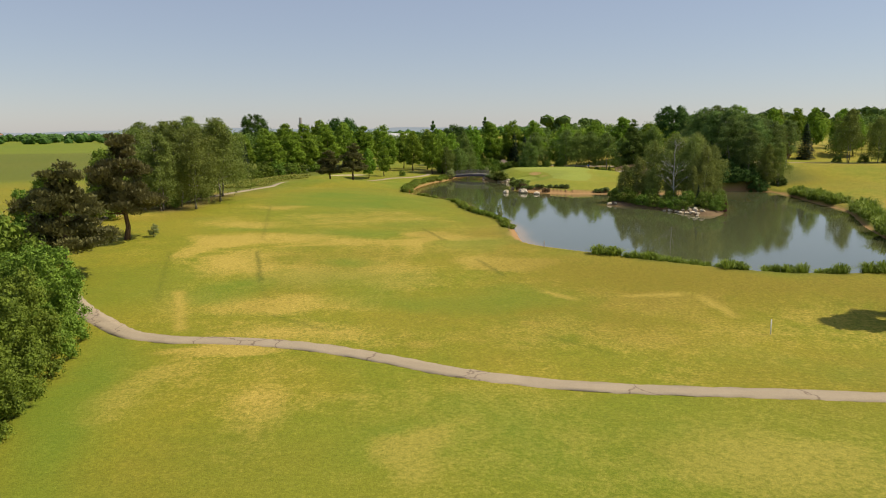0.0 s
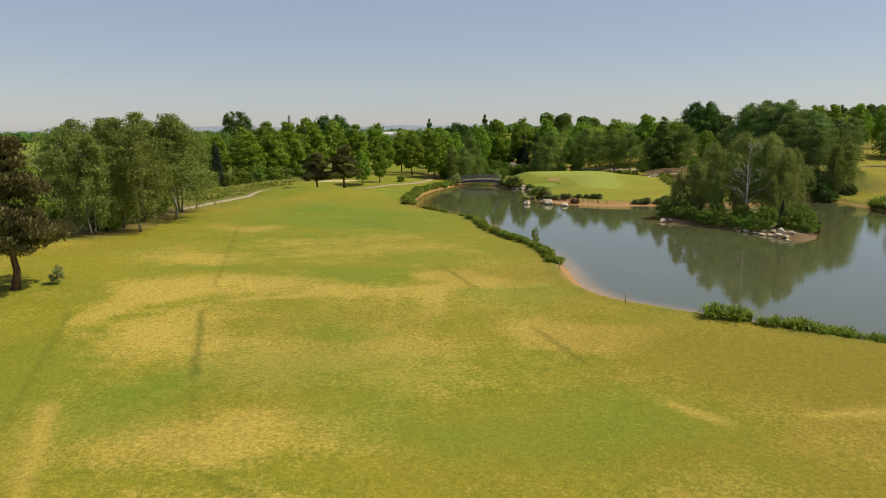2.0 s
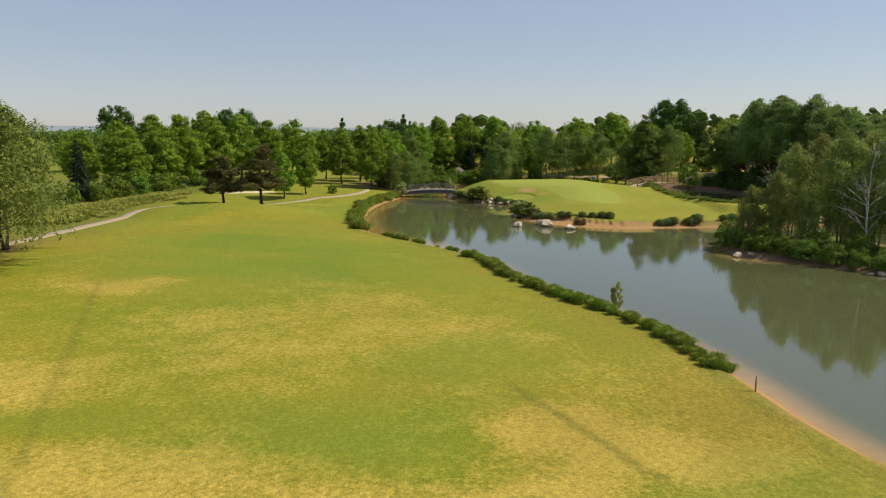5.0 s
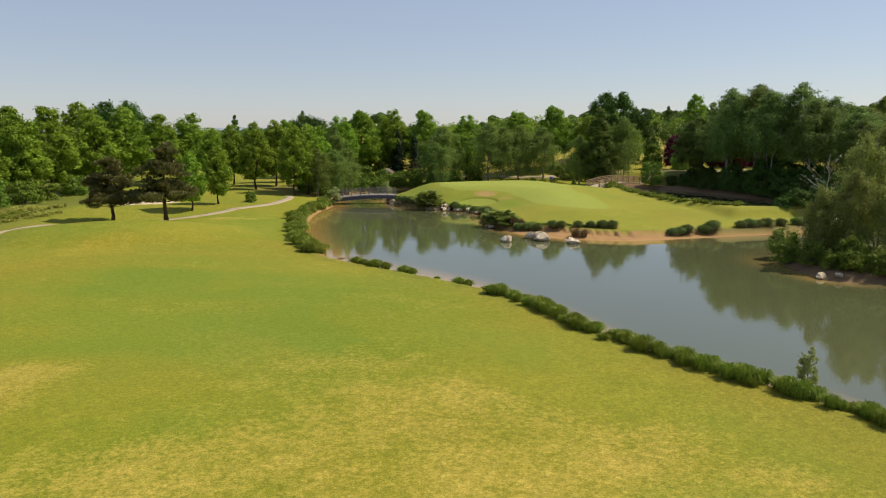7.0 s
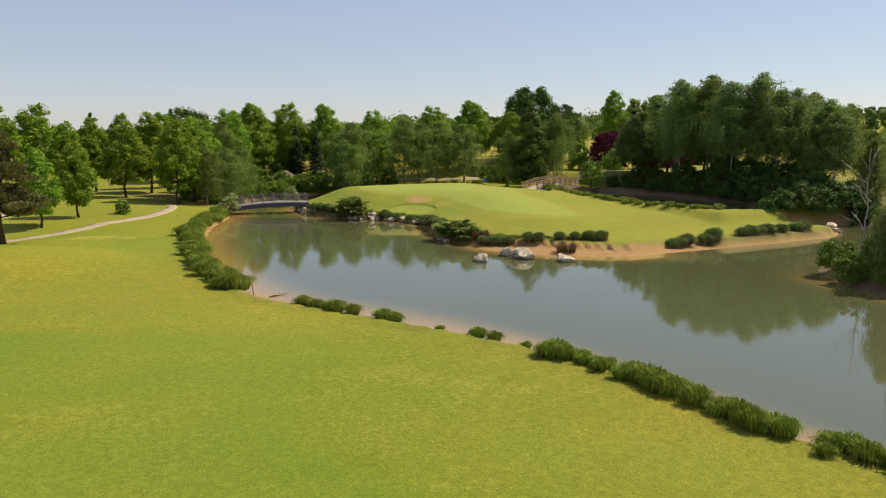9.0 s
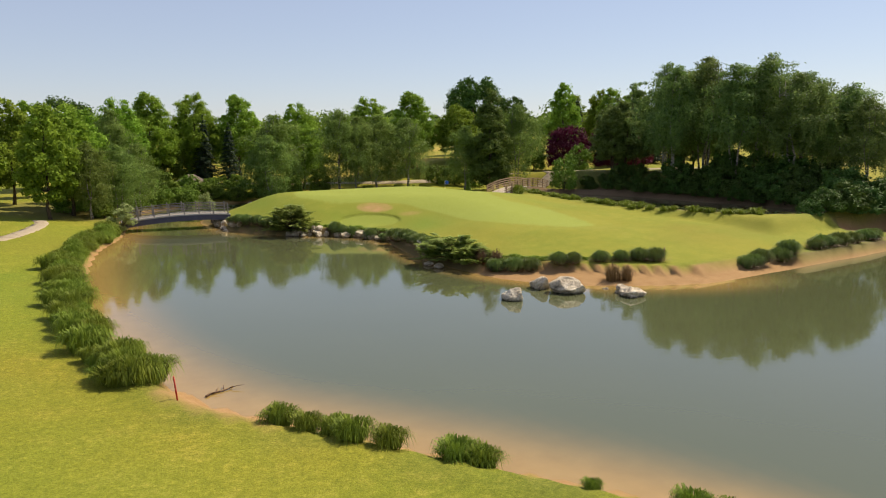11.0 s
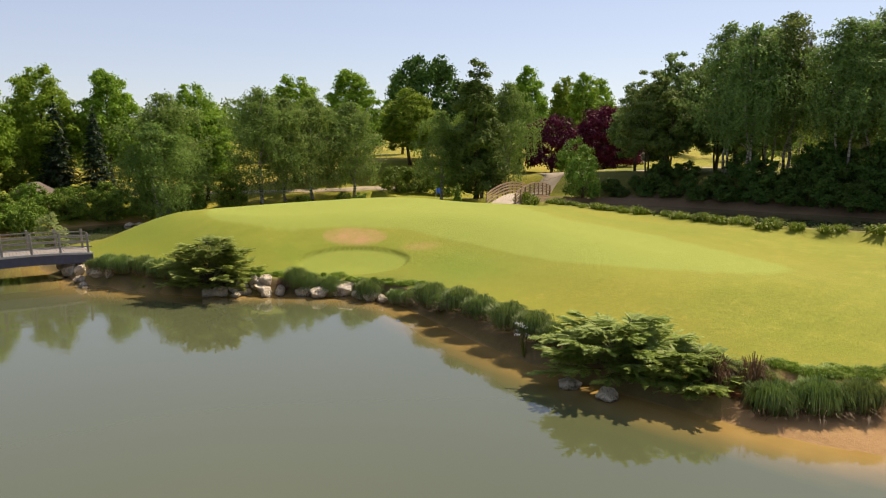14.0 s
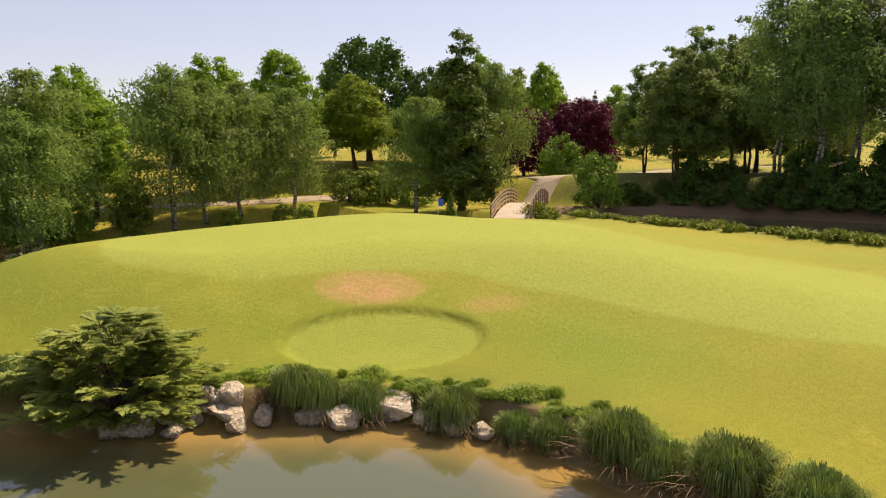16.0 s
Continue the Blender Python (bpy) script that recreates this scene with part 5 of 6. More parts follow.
def dead_birch(x, y, tall, label, seed=77, thick=1.0):
    """A leafless birch, bleached white, with forked limbs."""
    g = np.random.default_rng(seed)
    bm = bmesh.new()
    top = [(g.normal(0, 0.016) * k, g.normal(0, 0.016) * k, tall * k / 9) for k in range(10)]
    tube(bm, top, [(0.15 - 0.0135 * k) * thick for k in range(10)], 8)
    limbs = []
    for k in range(26):
        i = int(g.integers(2, 9))
        a = np.array(top[i])
        ang = k * 2.399
        long = (1.1 - i / 11) * tall * g.uniform(0.16, 0.34)
        way = np.array((math.cos(ang), math.sin(ang), g.uniform(0.35, 1.2)))
        e = a + way * long
        mid = (a + e) / 2 + np.array((0, 0, 0.06 * long))
        r = 0.062 * thick * (1.05 - i / 10)
        limb = bmesh.new()
        limbs.append(limb)
        tube(limb, [a, mid, e], [r, r * 0.7, 0.012], 5)
        for _ in range(3):
            f = e + (way + g.normal(0, 0.6, 3)) * long * g.uniform(0.2, 0.45)
            tube(limb, [mid * 0.4 + e * 0.6, (mid + f) / 2 + g.normal(0, 0.05, 3), f], [r * 0.45, r * 0.3, 0.008], 4)
    t = thing("dead_tree", label, "tree")
    t.location = (x, y, height(x, y))
    stem = part("trunk", bm, BARK_DEAD, t)
    for limb in limbs:
        part("limb", limb, BARK_DEAD, stem)


dead_birch(37.2, 115.8, 10.2, "leafless birch bleached white on the wooded island", 77, 0.75)
dead_birch(38.6, 131.6, 8.4, "slim half-dead birch with bare pale twigs at the island's shore", 78, 0.55)

# ---- tussocks along the banks ----
SEDGES = [sedge_mesh(300 + k, 1.0, 1.3, 170, 0.45, 0.022) for k in range(4)]
FINE_SEDGES = [dome_sedge_mesh(320 + k, 1.0, 1.45, 1350, 0.0062) for k in range(4)]
THIN_SEDGES = [sedge_mesh(360 + k, 1.0, 1.25, 100, 0.45, 0.032) for k in range(3)]
BANK_SEDGES = [dome_sedge_mesh(380 + k, 1.0, 1.7, 560, 0.0105) for k in range(4)]
MID_SEDGES = [dome_sedge_mesh(340 + k, 1.0, 1.8, 340, 0.0130) for k in range(4)]
for me in SEDGES + THIN_SEDGES + MID_SEDGES + BANK_SEDGES:
    me.materials.append(LEAF_SEDGE)
for me in FINE_SEDGES:
    me.materials.append(LEAF_SEDGE_DARK)
RUSH = sedge_mesh(310, 1.0, 1.1, 330, 0.55, 0.008)
RUSH.materials.append(LEAF_RUSH)
spread = np.random.default_rng(12)


def tussock(x, y, tall, wide=1.0, label="arching green sedge tussock on the pond bank", group="tussocks along the pond", mesh=None, name="sedge_tussock"):
    ob = new(name, mesh or SEDGES[int(spread.integers(4))])
    ob.matrix_basis = pose(x, y, max(height(x, y), -0.1) - 0.04, 0, 0, float(spread.uniform(0, 360))) @ Matrix.Diagonal((tall * wide, tall * wide, tall, 1))
    return tagged(ob, label, "grass", group)


THATCH = sedge_mesh(330, 0.42, 1.15, 260, 0.25, 0.008)
THATCH.materials.append(LEAF_RUSH)


def bank_tussock(x, y, tall, wide):
    """A tussock of the green's bank: fresh blades over a skirt of withered ones."""
    t = thing("sedge_tussock", "dark arching sedge tussock with a withered skirt on the green's bank", "grass", "tussocks round the green")
    t.matrix_basis = pose(x, y, max(height(x, y), -0.1) - 0.04, 0, 0, float(spread.uniform(0, 360))) @ Matrix.Diagonal((tall * wide, tall * wide, tall, 1))
    for name, mesh, label in (("blade_tuft", FINE_SEDGES[int(spread.integers(4))], ""), ("withered_skirt", THATCH, "brown withered blades")):
        ob = new(name, mesh)
        ob.parent = t
        tagged(ob, label)


def row(line, step, tall, rows=1, off=0.7, wide=1.1, kinds=SEDGES):
    """A bank of tussocks that follows a shore."""
    for p in open_line(line, step):
        for k in range(rows):
            q = p + spread.normal(0, 0.22, 2)
            tussock(q[0] - off * k * 0.85, q[1] - 0.12 * k, tall * float(spread.uniform(0.6, 1.2)), wide * float(spread.uniform(0.85, 1.3)), mesh=kinds[int(spread.integers(len(kinds)))])


def growth(label, lines, kinds=THIN_SEDGES, mat=LEAF_SEDGE):
    """Far bank growth, joined: each line with its step, height, rows, offset and width."""
    shapes = []
    for me in kinds:
        co = np.empty(len(me.vertices) * 3, np.float32)
        me.vertices.foreach_get("co", co)
        shapes.append(co.reshape(-1, 4, 3))
    out = []
    for line, step, tall, rows, off, wide in lines:
        for p in open_line(line, step):
            for k in range(rows):
                x, y = p + spread.normal(0, 0.25, 2) - np.array((off * k * 0.85, 0.12 * k))
                h = tall * spread.uniform(0.6, 1.25)
                w = h * wide * spread.uniform(0.85, 1.35)
                c, s = math.cos(spread.uniform(0, 6.28)), math.sin(spread.uniform(0, 6.28))
                turn = np.array(((c, s, 0), (-s, c, 0), (0, 0, 1)))
                out.append((shapes[int(spread.integers(len(shapes)))] * np.array((w, w, h))) @ turn + np.array((x, y, max(height(x, y), -0.1) - 0.04)))
    me = loose_mesh("bank_growth", np.concatenate(out))
    me.materials.append(mat)
    tagged(new("bank_growth", me), label, "grass", kind="stuff")


row([(0.5, 186), (-1.2, 181.5), (-3.6, 175.5), (-5.8, 166), (-7.0, 157), (-7.5, 148), (-7.2, 142), (-6.8, 142.5)], 1.15, 0.92, 2, 0.9, 1.15, BANK_SEDGES)
for x, y, h in ((-4.6, 135.9, 0.95), (-3.6, 134.4, 0.95), (-4.2, 134.9, 0.8), (-3.5, 133.5, 1.0), (-2.9, 132.6, 0.9), (-1.8, 131.1, 1.0), (-1.4, 130.5, 0.9), (-0.1, 128.0, 0.45), (0.9, 126.0, 0.8), (1.3, 125.2, 0.75), (2.0, 123.6, 0.5)):
    tussock(x, y, h * 0.7, 1.3, mesh=BANK_SEDGES[int(spread.integers(4))])
row([(2.4, 122.3), (3.2, 118.2), (3.7, 113.6), (4.4, 109.4), (5.6, 105.0), (7.0, 101.7), (8.3, 97.8), (8.6, 92.5), (8.7, 89.0)], 0.62, 0.66, 2, 0.62, 1.1, MID_SEDGES)
growth("arching green sedges along the pond's near shore", (
    ([(15.6, 70.2), (19.5, 66.8), (23, 64.4), (27.2, 61.6)], 0.55, 0.75, 1, 0.7, 1.2), ([(28.6, 60.7), (31.2, 60.2)], 0.55, 0.8, 1, 0.7, 1.2),
    ([(32.6, 59.9), (34.8, 59.8)], 0.55, 0.8, 1, 0.7, 1.2), ([(36.2, 59.9), (40, 61), (43.5, 63.5), (47, 68)], 0.55, 0.85, 1, 0.7, 1.2)), SEDGES)
growth("tall green sedges on the pond's far shore", (
    ([(49, 71), (52.6, 82), (54.5, 88)], 1.1, 1.5, 2, -1.0, 1.2), ([(57, 94.5), (60, 101.5), (63.2, 109)], 1.1, 1.5, 2, -1.0, 1.2), ([(64.6, 118), (65.4, 125), (66.8, 137)], 1.1, 1.4, 2, -1.0, 1.2)), SEDGES)
for x, y, h, w in ((10.5, 184.6, 0.9, 1.2), (10.8, 183.6, 1.1, 1.2), (11.1, 182.5, 1.15, 1.2), (11.7, 181.4, 1.15, 1.2), (12.0, 180.2, 1.1, 1.2), (12.3, 179.3, 1.0, 1.1), (16.3, 174.4, 1.15, 1.0), (16.62, 173.75, 1.2, 1.0), (17.2, 172.85, 1.15, 0.95),
                   (18.0, 170.85, 1.25, 1.05), (18.35, 169.2, 0.85, 1.2), (18.3, 168.3, 0.8, 1.2), (17.9, 166.6, 1.25, 1.15), (17.6, 165.6, 0.9, 1.2), (17.4, 164.3, 1.2, 1.2), (17.1, 162.9, 1.05, 1.25), (16.7, 161.2, 1.15, 1.25), (16.4, 159.8, 1.1, 1.2), (16.1, 158.7, 0.9, 1.2),
                   (16.6, 151.9, 1.0, 1.3), (17.3, 151.0, 1.05, 1.3), (18.0, 150.2, 1.0, 1.2), (19.3, 149.1, 0.95, 1.2), (20.1, 148.6, 0.9, 1.1), (21.7, 147.8, 0.9, 1.2), (22.9, 147.2, 0.9, 1.1), (24.0, 146.6, 1.05, 1.2), (24.8, 146.0, 1.1, 1.1),
                   (30.4, 143.2, 1.0, 1.2), (31.3, 143.2, 1.1, 1.2), (32.2, 143.3, 1.1, 1.3), (34.4, 143.2, 1.2, 1.3), (35.4, 143.2, 1.2, 1.3), (39, 143.2, 1.0, 1.3), (40.2, 143.3, 1.2, 1.3), (41.4, 143.3, 1.0, 1.3), (42.5, 143.3, 1.2, 1.3), (44.3, 143.2, 1.1, 1.2), (46.8, 143.4, 1.1, 1.4), (48, 143.4, 1.1, 1.3)):
    inland = 0.3 if x < 19.5 and y > 157 else 0.15
    bank_tussock(x + inland * 0.7, y + 0.15, h * 0.86, w * 1.06)
growth("tall dry meadow grass beside the cart path", (
    ([(-37.6, 148), (-38, 156), (-36.5, 163), (-33, 171)], 1.3, 0.45, 2, 1.5, 2.0), ([(-40.6, 142), (-41.4, 154), (-40, 164), (-36.4, 173), (-33.5, 178)], 1.4, 0.55, 3, 1.5, 2.0)), mat=LEAF_MEADOW)
growth("fresh green grass among the dry meadow", (
    ([(-39.2, 144), (-39.8, 154), (-38.4, 164), (-35, 172)], 1.0, 0.40, 3, 1.3, 2.2),))
growth("fresh green grass along the green's bank", (
    ([(11.6, 183), (12.6, 179.8), (14.2, 178.4), (15.6, 177.0), (16.8, 175.2), (18.0, 173.2), (18.9, 171.2), (19.0, 169.0), (18.4, 166.0), (17.9, 163.0), (17.2, 159.0), (17.4, 154.5), (18.6, 151.6), (21.4, 149.0), (24.8, 146.4)], 0.30, 0.20, 2, -0.5, 2.0),), MID_SEDGES, LEAF_SEDGE)
growth("leafy green sedges behind the putting green", (
    ([(47.9, 183.5), (46.5, 179.6), (44.8, 173.6), (43.6, 167.5), (43.2, 161), (43.5, 159)], 0.8, 0.44, 2, 0.6, 1.5), ([(43.6, 157.6), (43.8, 155.6)], 0.7, 0.5, 2, 0.6, 1.4), ([(44.4, 153.8), (45.6, 151.8)], 0.7, 0.5, 2, 0.6, 1.4), ([(47.4, 184.5), (48.6, 186.6), (50.4, 187.6)], 0.7, 0.7, 2, 0.7, 1.4), ([(20, 198.8), (28, 199.4), (36, 198), (42, 194.5)], 1.1, 0.9, 1, 0.7, 1.2)))
for x, y, h in ((20.3, 145.6, 1.0), (21.0, 145.2, 0.9), (16.0, 174.95, 0.62), (17.2, 152.8, 0.9), (16.4, 153.4, 0.8)):
    tussock(x, y, h, 1.0, "brown dry rush tussock at the water's edge", "dry rushes round the green", RUSH, "rush_tussock")

bush = juniper("juniper_bush", 401, 4.4, 2.4, "spreading green juniper overhanging the water among rocks", 84)
bush.location = (13.62, 177.55, 0.36)
bush = juniper("juniper_bush", 402, 4.3, 1.6, "wide spreading juniper with withered brown twigs", 74, 0.25)
bush.matrix_basis = pose(16.3, 156.4, 0.42, 0, 0, 20)
bush = juniper("juniper_bush", 403, 2.7, 1.05, "low spreading juniper on the green's bank", 54, 0.25)
bush.matrix_basis = pose(16.5, 154.4, 0.42, 0, 0, 120)
place("sapling", 8.3, 102.0, 2.6, 0.6, label="slim pale willow sapling among the bank's tussocks")
place("sapling", 11.4, 194.5, 3.0, 1.2)

# ---- boulders ----
ROCKS = [rock_mesh(500 + k, s) for k, s in enumerate((0.62, 0.75, 0.55, 0.8, 0.66, 0.5))]
turner = np.random.default_rng(9)


def boulder(x, y, size, z=None, pick=None, flat=1.0, label="pale grey weathered boulder", group="boulders along the bank"):
    ob = new("boulder", ROCKS[int(turner.integers(6)) if pick is None else pick])
    ob.matrix_basis = pose(x, y, (max(height(x, y), -0.12) + size * 0.28 * flat) if z is None else z, 0, float(turner.normal(0, 8)), float(turner.uniform(0, 360))) @ Matrix.Diagonal((size, size, size * flat, 1))
    return tagged(ob, label, "rock", group)


STANDING = "big pale boulder standing in the shallows by a sandy beach"
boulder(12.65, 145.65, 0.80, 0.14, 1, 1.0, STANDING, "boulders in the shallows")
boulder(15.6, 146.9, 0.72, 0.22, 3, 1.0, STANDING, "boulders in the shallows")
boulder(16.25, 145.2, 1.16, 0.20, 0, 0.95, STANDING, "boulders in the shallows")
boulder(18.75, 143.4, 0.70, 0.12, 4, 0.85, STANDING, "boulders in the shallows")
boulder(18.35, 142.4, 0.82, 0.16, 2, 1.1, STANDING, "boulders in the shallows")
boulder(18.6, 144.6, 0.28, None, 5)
for x, y, z, size, flat in ((14.62, 176.50, 0.36, 0.41, 1.00), (15.12, 176.13, 0.55, 0.41, 1.10), (15.04, 175.91, 0.38, 0.29, 0.90), (15.50, 175.63, 0.62, 0.40, 1.25), (15.24, 175.49, 0.30, 0.59, 0.75), (14.36, 176.19, 0.10, 0.33, 0.80), (14.68, 175.98, 0.12, 0.25, 1.00), (15.10, 174.99, 0.08, 0.34, 1.00), (15.75, 174.71, 0.25, 0.34, 1.00), (16.75, 173.10, 0.24, 0.68, 0.95), (17.88, 172.49, 0.36, 0.86, 0.85), (18.13, 171.52, 0.22, 0.59, 0.90), (16.50, 173.80, 0.20, 0.46, 0.90), (14.21, 176.57, 0.30, 0.34, 0.90), (17.44, 172.88, 0.15, 0.34, 0.80),
                             (13.6, 176.6, 0.2, 0.5, 0.9), (13.1, 177.0, 0.15, 0.4, 0.9), (14.0, 175.9, 0.05, 0.3, 0.8), (18.2, 170.1, 0.15, 0.36, 0.9), (18.1, 170.7, 0.2, 0.5, 0.9)):
    boulder(x, y, size * 1.12, z, None, flat, "pale cream stone of the green's rocky bank")
for x, y, s in ((10.1, 187.4, 0.6), (10.3, 186.2, 0.55), (10.0, 185.3, 0.4), (10.6, 184.4, 0.55), (9.7, 184.0, 0.32), (10.9, 183.5, 0.5), (9.6, 183.2, 0.25), (10.2, 188.6, 0.5),
                (14.9, 157.2, 0.5), (14.8, 155.8, 0.45), (53.6, 144.4, 0.8), (54.4, 144.2, 0.6), (52.8, 143.6, 0.4),
                (30.4, 208.4, 0.6), (25.4, 210.6, 0.6), (24.2, 210.8, 0.5), (23.0, 211.0, 0.6), (22.0, 210.8, 0.5), (26.6, 210.2, 0.5), (23.6, 210.2, 0.4)):
    boulder(x, y, s)
for x, y, s in ((34.6, 111.6, 0.7), (35.4, 111.2, 0.9), (36.0, 110.0, 0.7), (36.3, 108.9, 1.0), (36.8, 107.8, 0.8), (37.4, 107.0, 1.0), (37.8, 105.9, 0.9), (37.3, 104.4, 0.7), (36.9, 109.6, 0.8), (37.5, 108.4, 0.7), (38.0, 107.2, 0.9), (35.8, 107.0, 0.5), (38.6, 106.2, 0.8), (37.6, 110.2, 0.8), (38.4, 108.6, 0.8), (28.3, 121.4, 1.0), (29.0, 120.4, 0.7)):
    boulder(x, y, s * 0.60, None, None, 0.75, "pale boulder at the wooded island's shore", "boulders round the wooded island")

# ---- bridges ----
def arch(u, rise):
    return rise * (1 - (2 * u - 1) ** 2)


def footbridge(name, start, end, wide, rise, z, label, girder_mat, rail_mat, deck_mat, posts, boards, board_size, trim=None, climb=0.0):
    """An arched bridge: girders, planked deck, posts and rails that follow the arch. Built along x, then turned."""
    a, b = np.array(start), np.array(end)
    long = float(np.linalg.norm(b - a))
    t = thing(name, label, "bridge")
    t.matrix_basis = pose(*((a + b) / 2), z, 0, 0, math.degrees(math.atan2(b[1] - a[1], b[0] - a[0]))) @ Matrix.Rotation(-math.atan2(climb, long), 4, "Y")
    u = np.linspace(0, 1, 25)
    xs = (u - 0.5) * long

    def band(side, low, high, thick, lift=0.0):
        bm = bmesh.new()
        rings = []
        for uu, x in zip(u, xs):
            zz = arch(uu, rise) + lift
            rings.append([bm.verts.new((x, side + s * thick / 2, zz + h)) for s, h in ((-1, low), (1, low), (1, high), (-1, high))])
        for p, q in zip(rings, rings[1:]):
            for k in range(4):
                bm.faces.new((p[k], q[k], q[(k + 1) % 4], p[(k + 1) % 4]))
        bm.faces.new(rings[0])
        bm.faces.new(rings[-1][::-1])
        bmesh.ops.recalc_face_normals(bm, faces=bm.faces)
        return bm

    for s in (-1, 1):
        part("girder", band(s * wide / 2, -0.55, -0.06, 0.16), girder_mat, t)
        if trim:
            part("edge_trim", band(s * (wide / 2 + 0.03), -0.055, 0.05, 0.24), trim, t, "pale edge board")
    bm = bmesh.new()
    n = int(long / 0.16)
    for k in range(n):
        uu = (k + 0.5) / n
        slope = math.atan2(arch(uu + 0.01, rise) - arch(uu - 0.01, rise), 0.02 * long)
        box(bm, (0.145, wide - 0.1, 0.05), ((uu - 0.5) * long, 0, arch(uu, rise) + 0.0), Matrix.Rotation(-slope, 4, "Y"))
    tagged(part("deck", bm, deck_mat, t, "cross-planked deck"), kind="stuff")
    for s in (-1, 1):
        for k in range(posts):
            uu = (k + 0.02 * (posts - 1)) / (posts - 1) * 0.96
            bm = bmesh.new()
            box(bm, (0.11, 0.11, 1.35), ((uu - 0.5) * long, s * (wide / 2 + 0.02), arch(uu, rise) + 0.46), None, 0.012)
            part("post", bm, rail_mat, t)
        for h in boards:
            part("rail", band(s * (wide / 2 - 0.06), h - board_size / 2, h + board_size / 2, 0.05), rail_mat, t)
    return t


footbridge("footbridge", (1.6, 189.3), (11.3, 187.6), 2.2, 0.28, 1.10, "arched grey footbridge with timber rails over the pond's neck", STEEL_BLUE, TIMBER_GREY, TIMBER_GREY, 8, (0.35, 0.66, 0.97), 0.06, TRIM_WHITE, 0.42)
footbridge("timber_bridge", (44.6, 186.4), (57.6, 192.6), 2.6, 0.65, 1.75, "arched brown timber bridge with plank rails behind the green", TIMBER_BROWN, TIMBER_BROWN, DECK_PALE, 9, (0.30, 0.58, 0.86, 1.12), 0.13)


def pole(name, x, y, tall, radius, mat, label, category, parent=None):
    bm = bmesh.new()
    tube(bm, [(0, 0, -0.15), (0, 0, tall * 0.5), (0, 0, tall)], [radius, radius, radius * 0.9], 8)
    me = bpy.data.meshes.new(name)
    bm.to_mesh(me)
    bm.free()
    me.materials.append(mat)
    ob = new(name, me)
    ob.location = (x, y, height(x, y))
    return tagged(ob, label, category)


# the flag on the green
flag = thing("golf_flag", "blue flag on a thin pole on the putting green", "flag")
flag.location = (36.6, 186.0, height(36.6, 186.0))
bm = bmesh.new()
tube(bm, [(0, 0, -0.1), (0, 0, 0.6), (0, 0, 0.95)], [0.015, 0.015, 0.012], 6)
part("pole", bm, PAINT_WHITE, flag)
bm = bmesh.new()
cloth = [[bm.verts.new((0.02 + 0.07 * i, 0.03 * math.sin(i * 1.1 + j * 0.4), 0.55 + 0.08 * j - 0.012 * i)) for j in range(6)] for i in range(8)]
for a, b in zip(cloth, cloth[1:]):
    for j in range(5):
        bm.faces.new((a[j], b[j], b[j + 1], a[j + 1])).smooth = True
part("cloth", bm, CLOTH_BLUE, flag)
pole("marker_stake", 22.6, 46.6, 1.05, 0.04, PAINT_WHITE, "white painted marker stake in the turf", "stake")
for x, y, h in ((8.3, 85.8, 0.7), (10.9, 73.2, 0.7), (25.3, 145.8, 0.9)):
    pole("marker_stake", x, y, h, 0.035, TIMBER_BROWN, "short dark wooden stake by the bank", "stake")
pole("marker_stake", 25.5, 203.5, 1.0, 0.045, PAINT_RED, "red painted stake by the water", "stake")


pole("marker_stake", -6.6, 139.2, 0.75, 0.026, PAINT_RED, "red painted stake leaning beside the bank's tussocks", "stake").rotation_euler = (0.1, -0.12, 0)


def driftwood(x, y):
    """A bleached branch with side twigs that lies on the sand."""
    g = np.random.default_rng(44)
    bm = bmesh.new()
    line = [(-0.8 + 0.32 * k, 0.10 * math.sin(k * 1.3), 0.06 + 0.02 * math.sin(k * 2.1)) for k in range(6)]
    tube(bm, line, [0.06, 0.055, 0.05, 0.04, 0.03, 0.015], 7)
    for k in (1, 2, 3, 4):
        a = np.array(line[k])
        e = a + np.array((0.45, g.uniform(-0.5, 0.5), g.uniform(0.02, 0.18)))
        tube(bm, [tuple(a), tuple((a + e) / 2 + g.normal(0, 0.03, 3)), tuple(e)], [0.03, 0.02, 0.008], 5)
    me = bpy.data.meshes.new("driftwood")
    bm.to_mesh(me)
    bm.free()
    me.materials.append(BARK_PINE)
    ob = tagged(new("driftwood", me), "grey-brown dead branch lying in the sandy shallows", "branch")
    ob.matrix_basis = pose(x, y, 0.0, 0, 0, 25) @ Matrix.Diagonal((0.75, 0.75, 0.6, 1))


driftwood(-4.9, 140.4)


